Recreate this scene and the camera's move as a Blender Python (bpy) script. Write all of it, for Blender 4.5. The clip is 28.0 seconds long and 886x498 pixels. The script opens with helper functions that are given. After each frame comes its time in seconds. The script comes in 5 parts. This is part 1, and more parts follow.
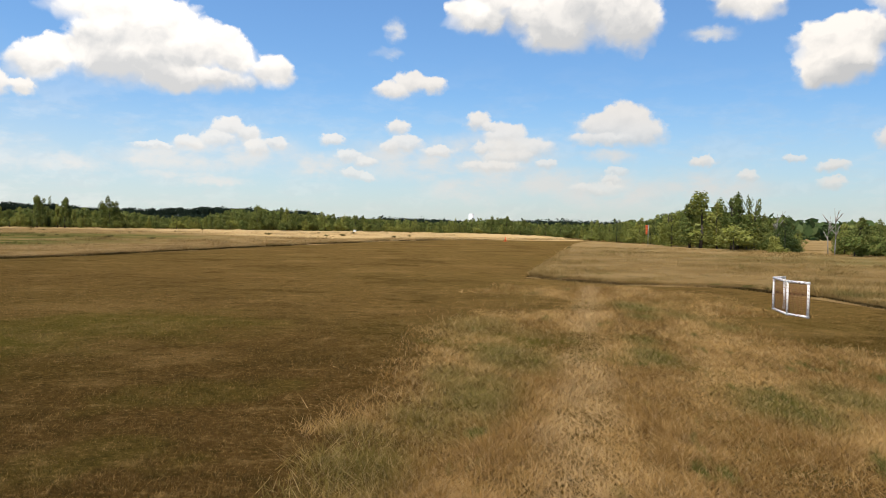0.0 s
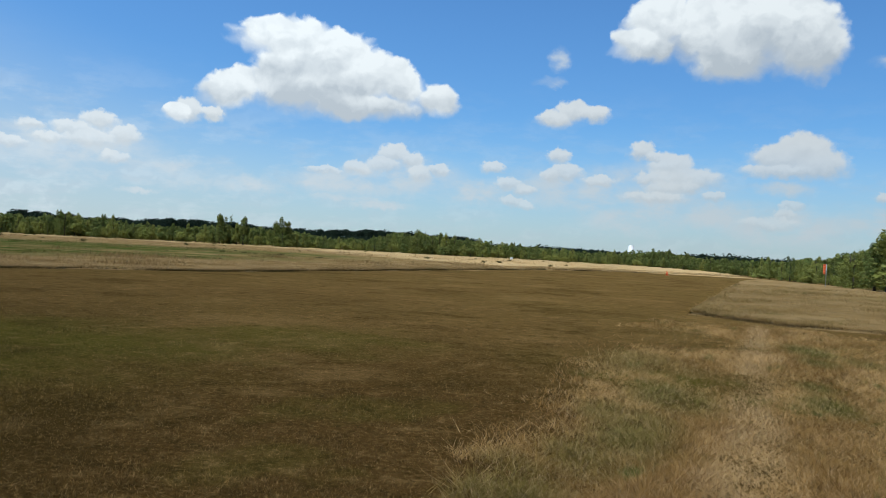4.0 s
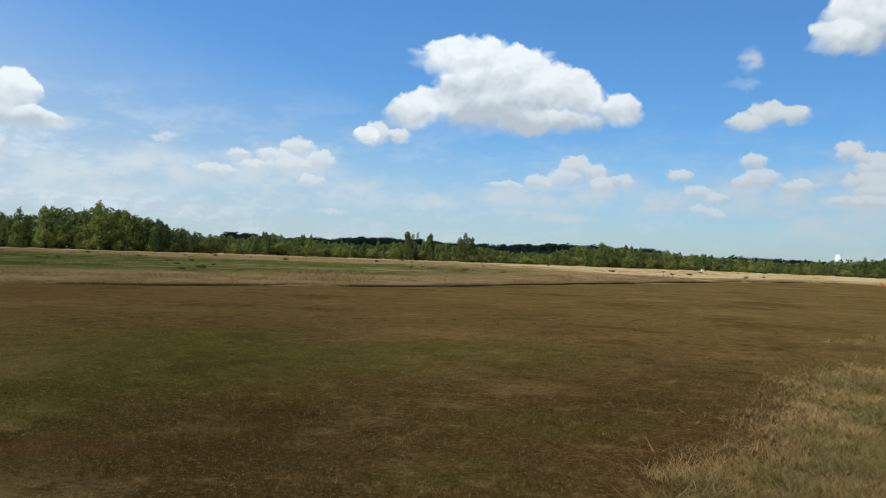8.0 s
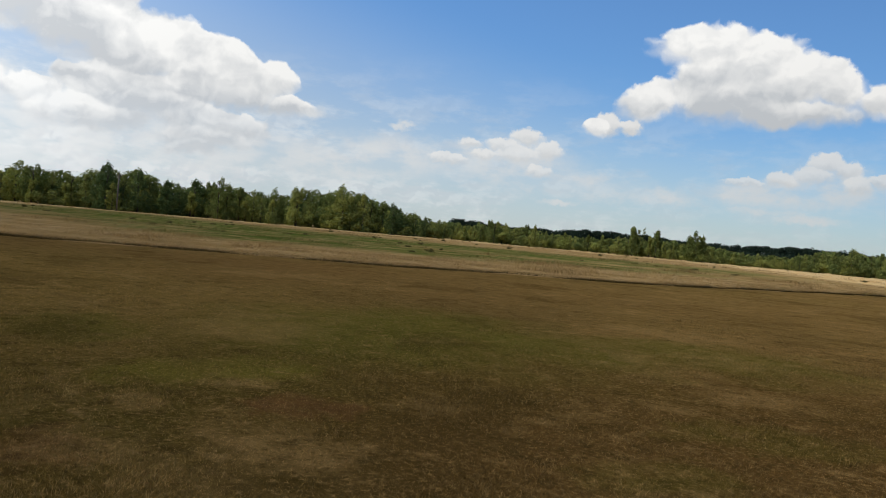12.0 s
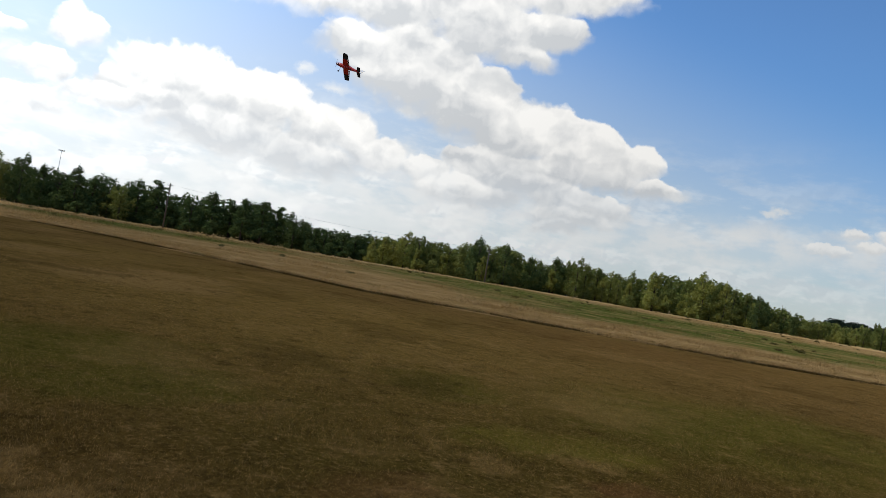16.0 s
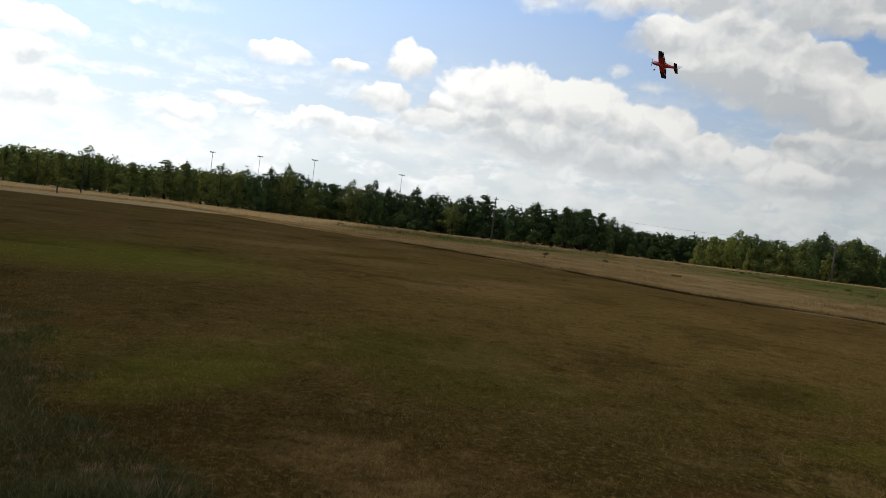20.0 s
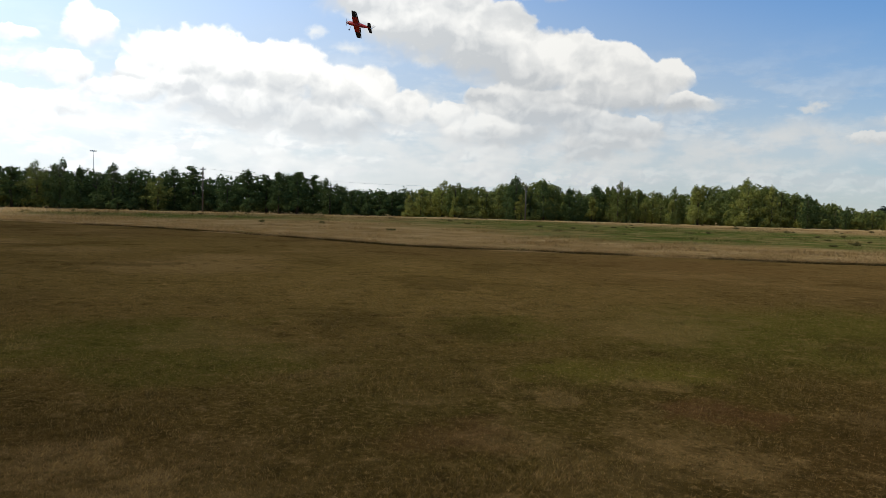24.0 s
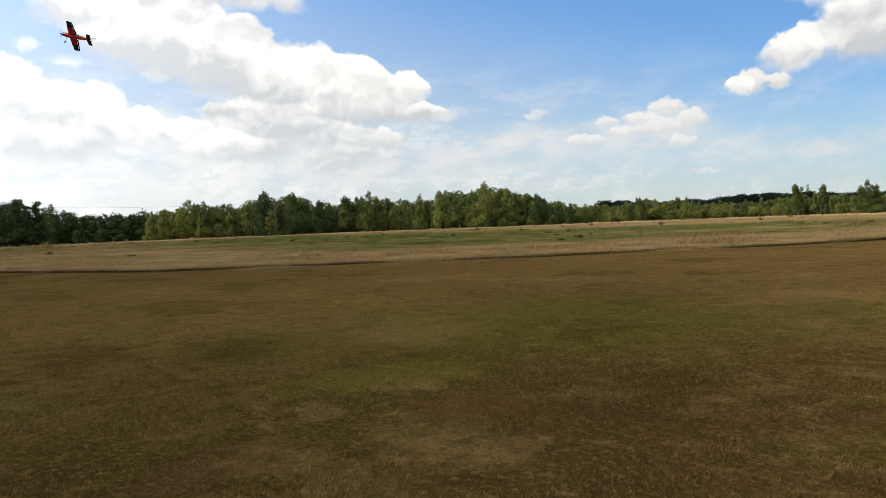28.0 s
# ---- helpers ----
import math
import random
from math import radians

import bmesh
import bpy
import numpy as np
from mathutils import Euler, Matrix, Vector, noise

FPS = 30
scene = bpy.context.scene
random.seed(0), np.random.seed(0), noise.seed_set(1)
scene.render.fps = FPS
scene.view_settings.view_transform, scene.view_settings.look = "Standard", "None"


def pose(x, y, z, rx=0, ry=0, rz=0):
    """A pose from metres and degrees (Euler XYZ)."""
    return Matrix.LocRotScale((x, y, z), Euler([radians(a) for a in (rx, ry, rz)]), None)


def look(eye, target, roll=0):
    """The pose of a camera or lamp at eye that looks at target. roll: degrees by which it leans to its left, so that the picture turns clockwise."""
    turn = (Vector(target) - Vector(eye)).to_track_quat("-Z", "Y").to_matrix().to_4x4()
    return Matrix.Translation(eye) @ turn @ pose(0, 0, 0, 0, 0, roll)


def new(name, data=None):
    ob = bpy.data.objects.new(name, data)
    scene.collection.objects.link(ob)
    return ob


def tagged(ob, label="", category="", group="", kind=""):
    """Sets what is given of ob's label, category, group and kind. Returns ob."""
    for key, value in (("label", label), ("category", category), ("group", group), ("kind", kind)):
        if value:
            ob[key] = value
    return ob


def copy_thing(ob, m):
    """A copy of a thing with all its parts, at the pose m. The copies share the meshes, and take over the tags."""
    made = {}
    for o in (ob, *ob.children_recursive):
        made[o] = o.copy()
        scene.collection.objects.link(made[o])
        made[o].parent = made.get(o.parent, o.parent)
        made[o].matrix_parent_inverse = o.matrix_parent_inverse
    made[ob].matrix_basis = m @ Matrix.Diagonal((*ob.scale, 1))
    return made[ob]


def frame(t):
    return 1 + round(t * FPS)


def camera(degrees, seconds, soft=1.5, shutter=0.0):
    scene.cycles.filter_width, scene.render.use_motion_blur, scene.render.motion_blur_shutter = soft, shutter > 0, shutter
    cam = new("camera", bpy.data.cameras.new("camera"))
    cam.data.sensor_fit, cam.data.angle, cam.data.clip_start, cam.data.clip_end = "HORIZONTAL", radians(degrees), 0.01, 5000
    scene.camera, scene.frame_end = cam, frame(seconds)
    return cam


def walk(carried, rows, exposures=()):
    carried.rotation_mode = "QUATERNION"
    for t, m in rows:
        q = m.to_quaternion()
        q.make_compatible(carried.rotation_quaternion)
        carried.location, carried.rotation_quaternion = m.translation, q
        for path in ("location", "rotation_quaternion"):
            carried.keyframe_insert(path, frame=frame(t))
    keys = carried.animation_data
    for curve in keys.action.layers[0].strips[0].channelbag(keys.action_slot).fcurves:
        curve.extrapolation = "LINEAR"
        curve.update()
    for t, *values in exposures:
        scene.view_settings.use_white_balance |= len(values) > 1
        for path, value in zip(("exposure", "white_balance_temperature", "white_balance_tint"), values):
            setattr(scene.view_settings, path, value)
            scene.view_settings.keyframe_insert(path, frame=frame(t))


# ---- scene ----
EYE_HEIGHT = 1.65
cam = camera(58.6, 28.0, soft=0.8)
# seconds, heading to the left of +y, pitch, roll
PATH = [
    (0.0, 0.01, -1.73, 0.93),
    (0.5, 0.53, 0.52, -4.46),
    (1.0, 0.80, 1.17, -7.61),
    (1.5, 1.20, 0.73, -6.65),
    (2.0, 3.13, 0.92, 0.21),
    (2.5, 5.87, 1.16, 2.15),
    (3.0, 8.13, 0.25, 1.75),
    (3.5, 9.98, 0.03, 2.16),
    (5.5, 16.09, -0.17, 5.42),
    (6.0, 18.64, -0.03, 5.36),
    (6.5, 20.46, -0.43, 5.50),
    (7.0, 22.21, -0.51, 4.87),
    (7.5, 23.37, 0.27, 3.20),
    (8.0, 24.62, 0.33, 2.07),
    (8.5, 27.26, -0.42, 1.55),
    (9.0, 27.80, -0.78, 5.36),
    (9.5, 27.26, 0.22, 8.26),
    (10.0, 28.04, 0.08, 8.98),
    (10.5, 32.89, 0.44, 3.30),
    (11.0, 36.95, 0.70, 1.16),
    (11.5, 38.29, 0.14, 3.21),
    (12.0, 40.61, -1.30, 5.12),
    (12.5, 42.69, -0.58, 6.18),
    (14.5, 51.11, 1.87, 6.85),
    (15.0, 55.02, 1.93, 7.54),
    (15.5, 60.43, 1.45, 8.81),
    (16.0, 66.55, 1.27, 9.75),
    (16.5, 72.68, 1.34, 9.81),
    (17.0, 78.69, 0.90, 9.73),
    (17.5, 83.61, -0.09, 9.37),
    (18.0, 86.92, -1.47, 4.09),
    (18.5, 89.27, -2.36, 5.46),
    (19.0, 90.21, -2.05, 7.58),
    (19.5, 91.83, -2.21, 7.44),
    (20.0, 89.42, -1.71, 6.94),
    (20.5, 85.39, -1.83, 6.90),
    (21.0, 82.65, -2.36, 5.50),
    (21.5, 79.44, -2.73, 5.47),
    (22.0, 77.60, -2.78, 0.79),
    (22.5, 75.68, -3.16, -0.17),
    (24.5, 66.96, -2.43, 2.07),
    (25.0, 64.87, -2.12, 2.43),
    (25.5, 61.92, -2.11, 2.66),
    (26.0, 59.69, -2.26, 0.73),
    (26.5, 57.30, -2.53, -0.01),
    (27.0, 54.74, -2.34, -1.10),
    (27.5, 52.89, -2.05, -1.26),
    (28.0, 51.34, -2.06, -2.22),
]


def head_pose(yaw, pitch, roll):
    """The camera sits a hand's width ahead of the neck on which the head turns."""
    a, p = radians(yaw), radians(pitch)
    eye = Vector((-0.12 * math.sin(a), 0.12 * math.cos(a), EYE_HEIGHT))
    ahead = Vector((-math.sin(a) * math.cos(p), math.cos(a) * math.cos(p), math.sin(p)))
    return look(eye, eye + ahead, roll)


walk(cam, [(t, head_pose(a, p, r)) for t, a, p, r in PATH],
     exposures=[(0.0, -0.11, 6850, 11), (1.0, -0.36, 6150, 8), (2.0, -0.44, 5950, 6), (3.0, -0.43, 5850, 4), (8.0, -0.46, 5850, 4), (10.0, -0.47, 5850, 4),
                (12.0, -0.49, 6420, 9), (15.0, -0.49, 6500, 9), (17.0, -0.69, 6500, 9), (20.0, -0.84, 6500, 8), (22.0, -0.74, 6500, 8),
                (25.0, -0.45, 6520, 8.5), (28.0, -0.27, 6600, 9)])

# ---- light ----
SUN_YAW, SUN_HEIGHT = 148.0, 52.0
sun_way = Vector((-math.sin(radians(SUN_YAW)) * math.cos(radians(SUN_HEIGHT)),
                  math.cos(radians(SUN_YAW)) * math.cos(radians(SUN_HEIGHT)), math.sin(radians(SUN_HEIGHT))))
sun = new("sun", bpy.data.lights.new("sun", "SUN"))
sun.data.energy, sun.data.angle, sun.data.color = 4.4, radians(0.6), (1.0, 0.89, 0.70)
sun.matrix_basis = look(sun_way * 50, (0, 0, 0))


class Tree:
    """Short calls to lay out a node tree."""

    def __init__(self, tree):
        self.tree = tree

    def node(self, kind, **settings):
        n = self.tree.nodes.new(kind)
        for key, value in settings.items():
            setattr(n, key, value)
        return n

    def put(self, value, socket):
        if isinstance(value, bpy.types.NodeSocket):
            self.tree.links.new(value, socket)
        elif value is not None:
            socket.default_value = value

    def math(self, op, a, b=None, c=None, clamp=False):
        n = self.node("ShaderNodeMath", operation=op, use_clamp=clamp)
        for value, socket in zip((a, b, c), n.inputs):
            self.put(value, socket)
        return n.outputs[0]

    def vec(self, op, a, b=None, c=None, out=0):
        n = self.node("ShaderNodeVectorMath", operation=op)
        for value, socket in zip((a, b, c), n.inputs):
            self.put(value, socket)
        return n.outputs[out]

    def noise(self, vector, scale, detail=3.0, rough=0.55, colour=False):
        n = self.node("ShaderNodeTexNoise")
        self.put(vector, n.inputs["Vector"])
        self.put(scale, n.inputs["Scale"])
        self.put(detail, n.inputs["Detail"])
        self.put(rough, n.inputs["Roughness"])
        return n.outputs["Color" if colour else "Fac"]

    def ramp(self, value, low, high, to_low=0.0, to_high=1.0):
        n = self.node("ShaderNodeMapRange", interpolation_type="SMOOTHSTEP")
        for v, socket in zip((value, low, high, to_low, to_high), n.inputs):
            self.put(v, socket)
        return n.outputs[0]

    def mix(self, factor, a, b, blend="MIX"):
        n = self.node("ShaderNodeMix", data_type="RGBA", blend_type=blend)
        self.put(factor, n.inputs[0])
        self.put(a if isinstance(a, bpy.types.NodeSocket) else (*a, 1.0), n.inputs[6])
        self.put(b if isinstance(b, bpy.types.NodeSocket) else (*b, 1.0), n.inputs[7])
        return n.outputs[2]


# ---- sky ----
world = bpy.data.worlds.new("sky")
scene.world = world
world.use_nodes = True
world.node_tree.nodes.clear()
W = Tree(world.node_tree)
thick, small, thin = [], [], []


def cloud(layer, *puffs):
    """Puffs of one cloud: heading, height, half width and half height, in degrees."""
    layer.extend(puffs)


# great anvil-shaped cumulus
cloud(thick,
      (23.3, 14.2, 3.4, 1.4), (20.5, 13.1, 3.5, 1.9), (18.0, 11.6, 4.1, 1.8), (22.0, 10.7, 4.0, 1.5),
      (27.0, 10.3, 1.7, 1.2), (12.4, 10.7, 1.4, 1.0), (15.2, 11.3, 2.2, 1.3), (24.9, 14.2, 1.6, 0.6), (22.6, 12.3, 2.6, 1.5),
      (18.4, 9.8, 4.3, 0.9), (30.0, 8.4, 0.9, 0.6))
# broad cumulus high up
cloud(thick,
      (-3.3, 16.4, 2.4, 1.5), (-2.2, 14.7, 2.3, 1.1), (-7.6, 15.7, 3.9, 2.4), (-7.9, 13.7, 2.4, 1.4),
      (-11.8, 15.8, 2.8, 2.5), (-13.0, 14.2, 1.9, 1.5))
# two cumulus beside it
cloud(thick,
      (-26.8, 12.4, 2.7, 1.4), (-26.5, 11.0, 2.4, 1.4), (-25.4, 10.2, 1.4, 0.8), (-20.9, 15.1, 2.2, 1.2),
      (-30.6, 15.3, 2.9, 1.9), (-19.7, 15.8, 1.7, 0.8))
# small scattered cumulus
cloud(small,
      (3.8, 9.6, 1.3, 0.6), (2.4, 10.2, 1.3, 0.7), (1.2, 10.0, 1.1, 0.6), (-2.4, 7.5, 0.9, 0.7),
      (-3.2, 7.1, 0.7, 0.4), (-4.4, 6.5, 1.5, 0.9), (-3.8, 5.6, 1.6, 0.6), (-5.4, 5.7, 2.1, 0.7),
      (-11.3, 7.2, 1.7, 0.9), (-12.8, 7.7, 1.8, 1.0), (-13.8, 6.8, 1.8, 1.0), (-11.7, 6.3, 2.4, 0.5),
      (3.9, 5.6, 0.7, 0.5), (6.6, 3.6, 0.8, 0.4), (5.6, 3.4, 0.7, 0.3), (29.8, 8.5, 1.0, 0.8),
      (28.2, 8.4, 0.7, 0.5))
# low bank of small cumulus
cloud(small,
      (15.2, 6.6, 1.1, 0.6), (16.0, 5.8, 1.2, 0.6), (14.0, 6.2, 0.9, 0.6), (13.4, 5.3, 0.8, 0.6),
      (17.9, 5.4, 1.1, 0.5), (20.3, 5.1, 1.4, 0.3), (12.0, 5.6, 0.8, 0.4), (8.1, 6.0, 0.8, 0.4),
      (3.4, 7.0, 0.8, 0.6), (2.8, 5.9, 1.2, 0.6), (0.5, 5.3, 1.1, 0.4), (6.9, 4.9, 0.8, 0.5),
      (5.8, 4.5, 0.8, 0.4), (36.9, 6.6, 1.2, 0.5), (35.3, 7.2, 1.2, 0.6), (35.9, 6.0, 1.6, 0.6),
      (33.7, 6.4, 0.9, 0.6), (38.1, 5.8, 0.9, 0.4), (39.3, 6.6, 0.7, 0.4), (34.2, 4.9, 0.9, 0.4),
      (40.7, 5.3, 1.4, 0.4), (-4.1, 5.0, 1.5, 0.6), (-2.9, 5.6, 0.9, 0.4), (-3.3, 4.3, 2.0, 0.4))
# small cumulus over the bushes
cloud(small,
      (-29.9, 5.9, 1.3, 0.8), (-18.0, 4.7, 0.8, 0.4), (-21.1, 3.7, 0.7, 0.4), (-26.1, 3.2, 0.8, 0.4),
      (-26.1, 4.3, 0.9, 0.4), (-23.8, 4.8, 0.7, 0.3), (-11.1, 2.8, 1.7, 0.5), (-11.9, 3.4, 0.8, 0.4),
      (-5.6, 5.1, 0.8, 0.5), (-7.4, 4.5, 0.8, 0.4), (-12.3, 4.0, 0.8, 0.4))
# hazy scraps between them
cloud(thin,
      (14.8, 5.0, 3.9, 1.2), (18.7, 4.3, 4.2, 0.8), (2.1, 4.7, 4.4, 1.2), (36.0, 5.0, 4.0, 1.4),
      (-3.3, 4.8, 3.9, 1.5), (30.4, 4.1, 3.8, 0.8), (45.0, 5.1, 4.7, 1.2), (9.1, 4.2, 3.4, 0.7),
      (25.7, 3.8, 2.8, 0.5))
# hazy scraps over the bushes
cloud(thin,
      (-11.9, 2.5, 4.0, 1.1), (-7.6, 3.2, 3.2, 0.9), (-18.4, 3.0, 3.5, 0.9), (-2.1, 2.7, 3.1, 0.9))
# faint scattered scraps
cloud(thin,
      (3.7, 13.6, 0.6, 0.6), (4.3, 12.1, 0.9, 0.3), (-18.0, 4.7, 0.8, 0.3), (-18.3, 13.1, 1.4, 0.4),
      (-11.7, 5.1, 1.4, 0.4), (-4.2, 3.4, 1.2, 0.5), (-13.4, 3.0, 0.8, 0.2), (2.5, 4.4, 1.7, 0.5),
      (0.2, 4.6, 1.2, 0.3), (1.3, 3.4, 0.9, 0.4), (7.4, 4.8, 0.6, 0.2), (9.2, 3.8, 1.2, 0.3),
      (28.0, 8.3, 0.6, 0.4), (-20.9, 3.7, 0.6, 0.3))
# more faint scraps
cloud(thin,
      (-29.9, 5.9, 1.1, 0.7), (-18.0, 4.7, 0.8, 0.3), (-26.3, 3.2, 0.6, 0.3), (-26.1, 4.3, 0.8, 0.3),
      (-21.1, 3.7, 0.5, 0.3))
# low bank of small cumulus
cloud(thin,
      (17.9, 5.0, 1.2, 0.5), (15.8, 5.0, 1.0, 0.6), (19.5, 4.7, 0.9, 0.4), (16.7, 4.4, 2.1, 0.5),
      (21.4, 4.1, 1.9, 0.3), (19.1, 3.2, 2.1, 0.3), (25.3, 3.9, 0.8, 0.3), (16.3, 2.8, 2.1, 0.3),
      (39.7, 6.3, 1.1, 0.4), (35.9, 6.7, 1.6, 0.7), (38.0, 5.6, 2.8, 0.6), (36.6, 5.0, 1.5, 0.4),
      (33.9, 5.9, 0.9, 0.5), (35.1, 3.7, 0.9, 0.3), (32.7, 2.7, 1.1, 0.2), (44.1, 7.4, 0.6, 0.2))
# tall cumulus mass, upper lobes
cloud(thick,
      (72.7, 13.5, 2.7, 1.9), (69.4, 14.6, 3.8, 1.6), (66.4, 12.5, 3.5, 2.3), (63.2, 15.7, 2.4, 0.9),
      (71.1, 15.6, 2.6, 1.0), (59.5, 11.0, 2.0, 1.5), (56.7, 10.5, 2.0, 1.5), (54.0, 9.5, 2.0, 1.2),
      (62.3, 9.9, 3.0, 1.1))
# tall cumulus mass, lower lobes
cloud(thick,
      (58.4, 8.1, 4.7, 0.9), (65.2, 5.6, 2.7, 0.9), (58.5, 4.4, 1.9, 0.7), (56.8, 6.1, 3.0, 0.9),
      (60.8, 7.2, 3.3, 0.8), (65.6, 8.4, 1.9, 0.5))
# heart of the cumulus mass
cloud(thick,
      (71.0, 12.9, 3.9, 2.1), (67.0, 11.8, 3.8, 2.0), (62.8, 10.6, 4.0, 2.0), (57.7, 8.9, 3.5, 1.5),
      (63.5, 7.7, 3.9, 1.6), (58.9, 6.6, 2.8, 1.1), (66.8, 5.9, 2.5, 1.0), (74.7, 14.6, 3.3, 1.4),
      (66.3, 16.8, 4.4, 1.5), (61.1, 17.7, 2.4, 1.0))
# its crown, spread towards the zenith
cloud(thick,
      (84.0, 17.4, 2.2, 0.9), (78.6, 17.4, 3.4, 1.5), (73.0, 17.6, 4.0, 1.8), (67.0, 17.8, 4.2, 1.9),
      (62.2, 17.6, 2.8, 1.5), (69.0, 20.2, 8.0, 2.0), (61.0, 20.2, 4.5, 1.4), (57.6, 20.6, 1.9, 0.9))
# small cumulus about its flanks
cloud(thick,
      (65.4, 5.9, 3.2, 0.8), (58.0, 5.1, 3.0, 0.8), (52.3, 7.8, 1.6, 0.7), (68.7, 6.9, 2.0, 0.8),
      (90.8, 8.9, 1.0, 0.8))
# its broad neighbour
cloud(thick,
      (86.5, 9.8, 4.6, 2.0), (81.3, 9.4, 4.3, 1.9), (76.4, 8.3, 3.6, 1.6), (72.6, 7.2, 2.1, 1.1),
      (83.7, 6.9, 4.8, 1.6), (78.0, 6.1, 4.1, 1.2))
# hazy floor of the cumulus mass
cloud(thin,
      (81.0, 3.5, 10.5, 2.5), (68.6, 4.1, 9.1, 2.2), (58.6, 4.2, 6.9, 1.7), (48.8, 4.3, 5.6, 1.4))
# tail of the cumulus mass
cloud(thin,
      (52.6, 4.3, 1.4, 0.5), (48.7, 3.8, 2.1, 0.4), (50.9, 7.6, 0.9, 0.4), (44.6, 7.2, 0.6, 0.2),
      (61.6, 4.5, 3.2, 0.6), (54.6, 3.6, 2.8, 0.4), (70.9, 10.5, 0.6, 0.3), (78.3, 12.2, 0.5, 0.4),
      (76.0, 11.2, 1.1, 0.3))
# row of cumulus towards the sun
cloud(thick,
      (93.6, 11.5, 1.7, 1.3), (94.8, 8.6, 1.9, 0.9), (89.0, 10.0, 1.9, 0.9), (85.6, 9.7, 2.9, 1.1),
      (82.6, 9.3, 2.2, 0.9), (79.1, 9.1, 2.2, 1.0), (76.0, 8.4, 2.5, 1.0), (73.7, 7.6, 1.8, 0.8),
      (91.1, 7.6, 2.1, 0.9), (87.6, 8.1, 2.5, 0.9))
# cumulus beyond the row
cloud(thick,
      (102.8, 10.6, 1.9, 0.7), (97.9, 10.5, 1.3, 0.5), (104.9, 7.1, 1.7, 0.5), (108.6, 5.8, 2.0, 0.7),
      (117.7, 9.9, 2.3, 0.8), (118.2, 7.9, 1.8, 1.0), (119.9, 5.9, 3.4, 1.5), (116.9, 5.7, 2.8, 1.3),
      (99.3, 6.5, 2.0, 0.7), (96.1, 6.0, 2.8, 0.7))
# pale deck low over the woods
cloud(thin,
      (102.3, 4.7, 4.8, 1.1), (109.5, 3.4, 7.0, 1.3), (92.8, 5.2, 4.9, 1.1), (85.0, 6.0, 4.9, 1.2),
      (78.2, 5.9, 3.7, 0.9), (117.1, 3.9, 5.2, 1.5), (70.6, 7.8, 0.9, 0.7), (65.2, 5.5, 2.8, 1.1),
      (78.6, 12.1, 0.5, 0.3), (70.8, 10.5, 0.8, 0.4), (111.8, 9.6, 0.5, 0.4), (113.6, 12.6, 4.8, 0.4),
      (84.5, 16.1, 1.5, 0.5))


def puff_field(name, puffs):
    """A node group: how far a place of the sky lies from the nearest puff, in half widths, and how high it lies in the puffs round it."""
    group = bpy.data.node_groups.new(name, "ShaderNodeTree")
    group.interface.new_socket("Place", in_out="INPUT", socket_type="NodeSocketVector")
    group.interface.new_socket("Distance", in_out="OUTPUT", socket_type="NodeSocketFloat")
    group.interface.new_socket("Rise", in_out="OUTPUT", socket_type="NodeSocketFloat")
    g = Tree(group)
    place = g.node("NodeGroupInput").outputs[0]
    nearest, weights, rises = None, 1e-5, 0.0
    for yaw, height, half, tall in puffs:
        q = g.vec("MULTIPLY_ADD", place, (1 / half, 1 / tall, 0), (-yaw / half, -height / tall, 0))
        d = g.vec("LENGTH", q, out=1)
        nearest = d if nearest is None else g.math("SMOOTH_MIN", nearest, d, 0.22)
        w = g.math("POWER", 0.03, g.math("MULTIPLY", d, d))
        weights = g.math("ADD", weights, w)
        rises = g.math("MULTIPLY_ADD", w, g.vec("DOT_PRODUCT", q, (0, 1, 0), out=1), rises)
    ends = g.node("NodeGroupOutput").inputs
    g.put(nearest, ends[0])
    g.put(g.math("DIVIDE", rises, weights), ends[1])
    return group


def field_at(group, place, out=0):
    n = W.node("ShaderNodeGroup", node_tree=group)
    W.put(place, n.inputs[0])
    return n.outputs if out is None else n.outputs[out]


def cauliflower(place):
    """Rounded knobs at two sizes: 0 on the crown of a knob, higher in the folds between them."""
    total = None
    for size, weight in ((0.42, 0.66), (1.15, 0.34)):
        n = W.node("ShaderNodeTexVoronoi", voronoi_dimensions="2D", feature="SMOOTH_F1")
        W.put(place, n.inputs["Vector"])
        W.put(size, n.inputs["Scale"])
        W.put(0.6, n.inputs["Smoothness"])
        total = W.math("MULTIPLY_ADD", n.outputs["Distance"], weight, 0.0 if total is None else total)
    return total


thick_field, small_field, thin_field = puff_field("thick clouds", thick), puff_field("small clouds", small), puff_field("thin clouds", thin)
way = W.node("ShaderNodeTexCoord").outputs["Generated"]
part_xyz = W.node("ShaderNodeSeparateXYZ")
W.put(way, part_xyz.inputs[0])
heading = W.math("MULTIPLY", W.math("ARCTAN2", W.math("MULTIPLY", part_xyz.outputs[0], -1.0), part_xyz.outputs[1]), 57.2958)
height = W.math("MULTIPLY", W.math("ARCSINE", part_xyz.outputs[2]), 57.2958)
flat = W.node("ShaderNodeCombineXYZ")
W.put(heading, flat.inputs[0])
W.put(height, flat.inputs[1])
place = flat.outputs[0]
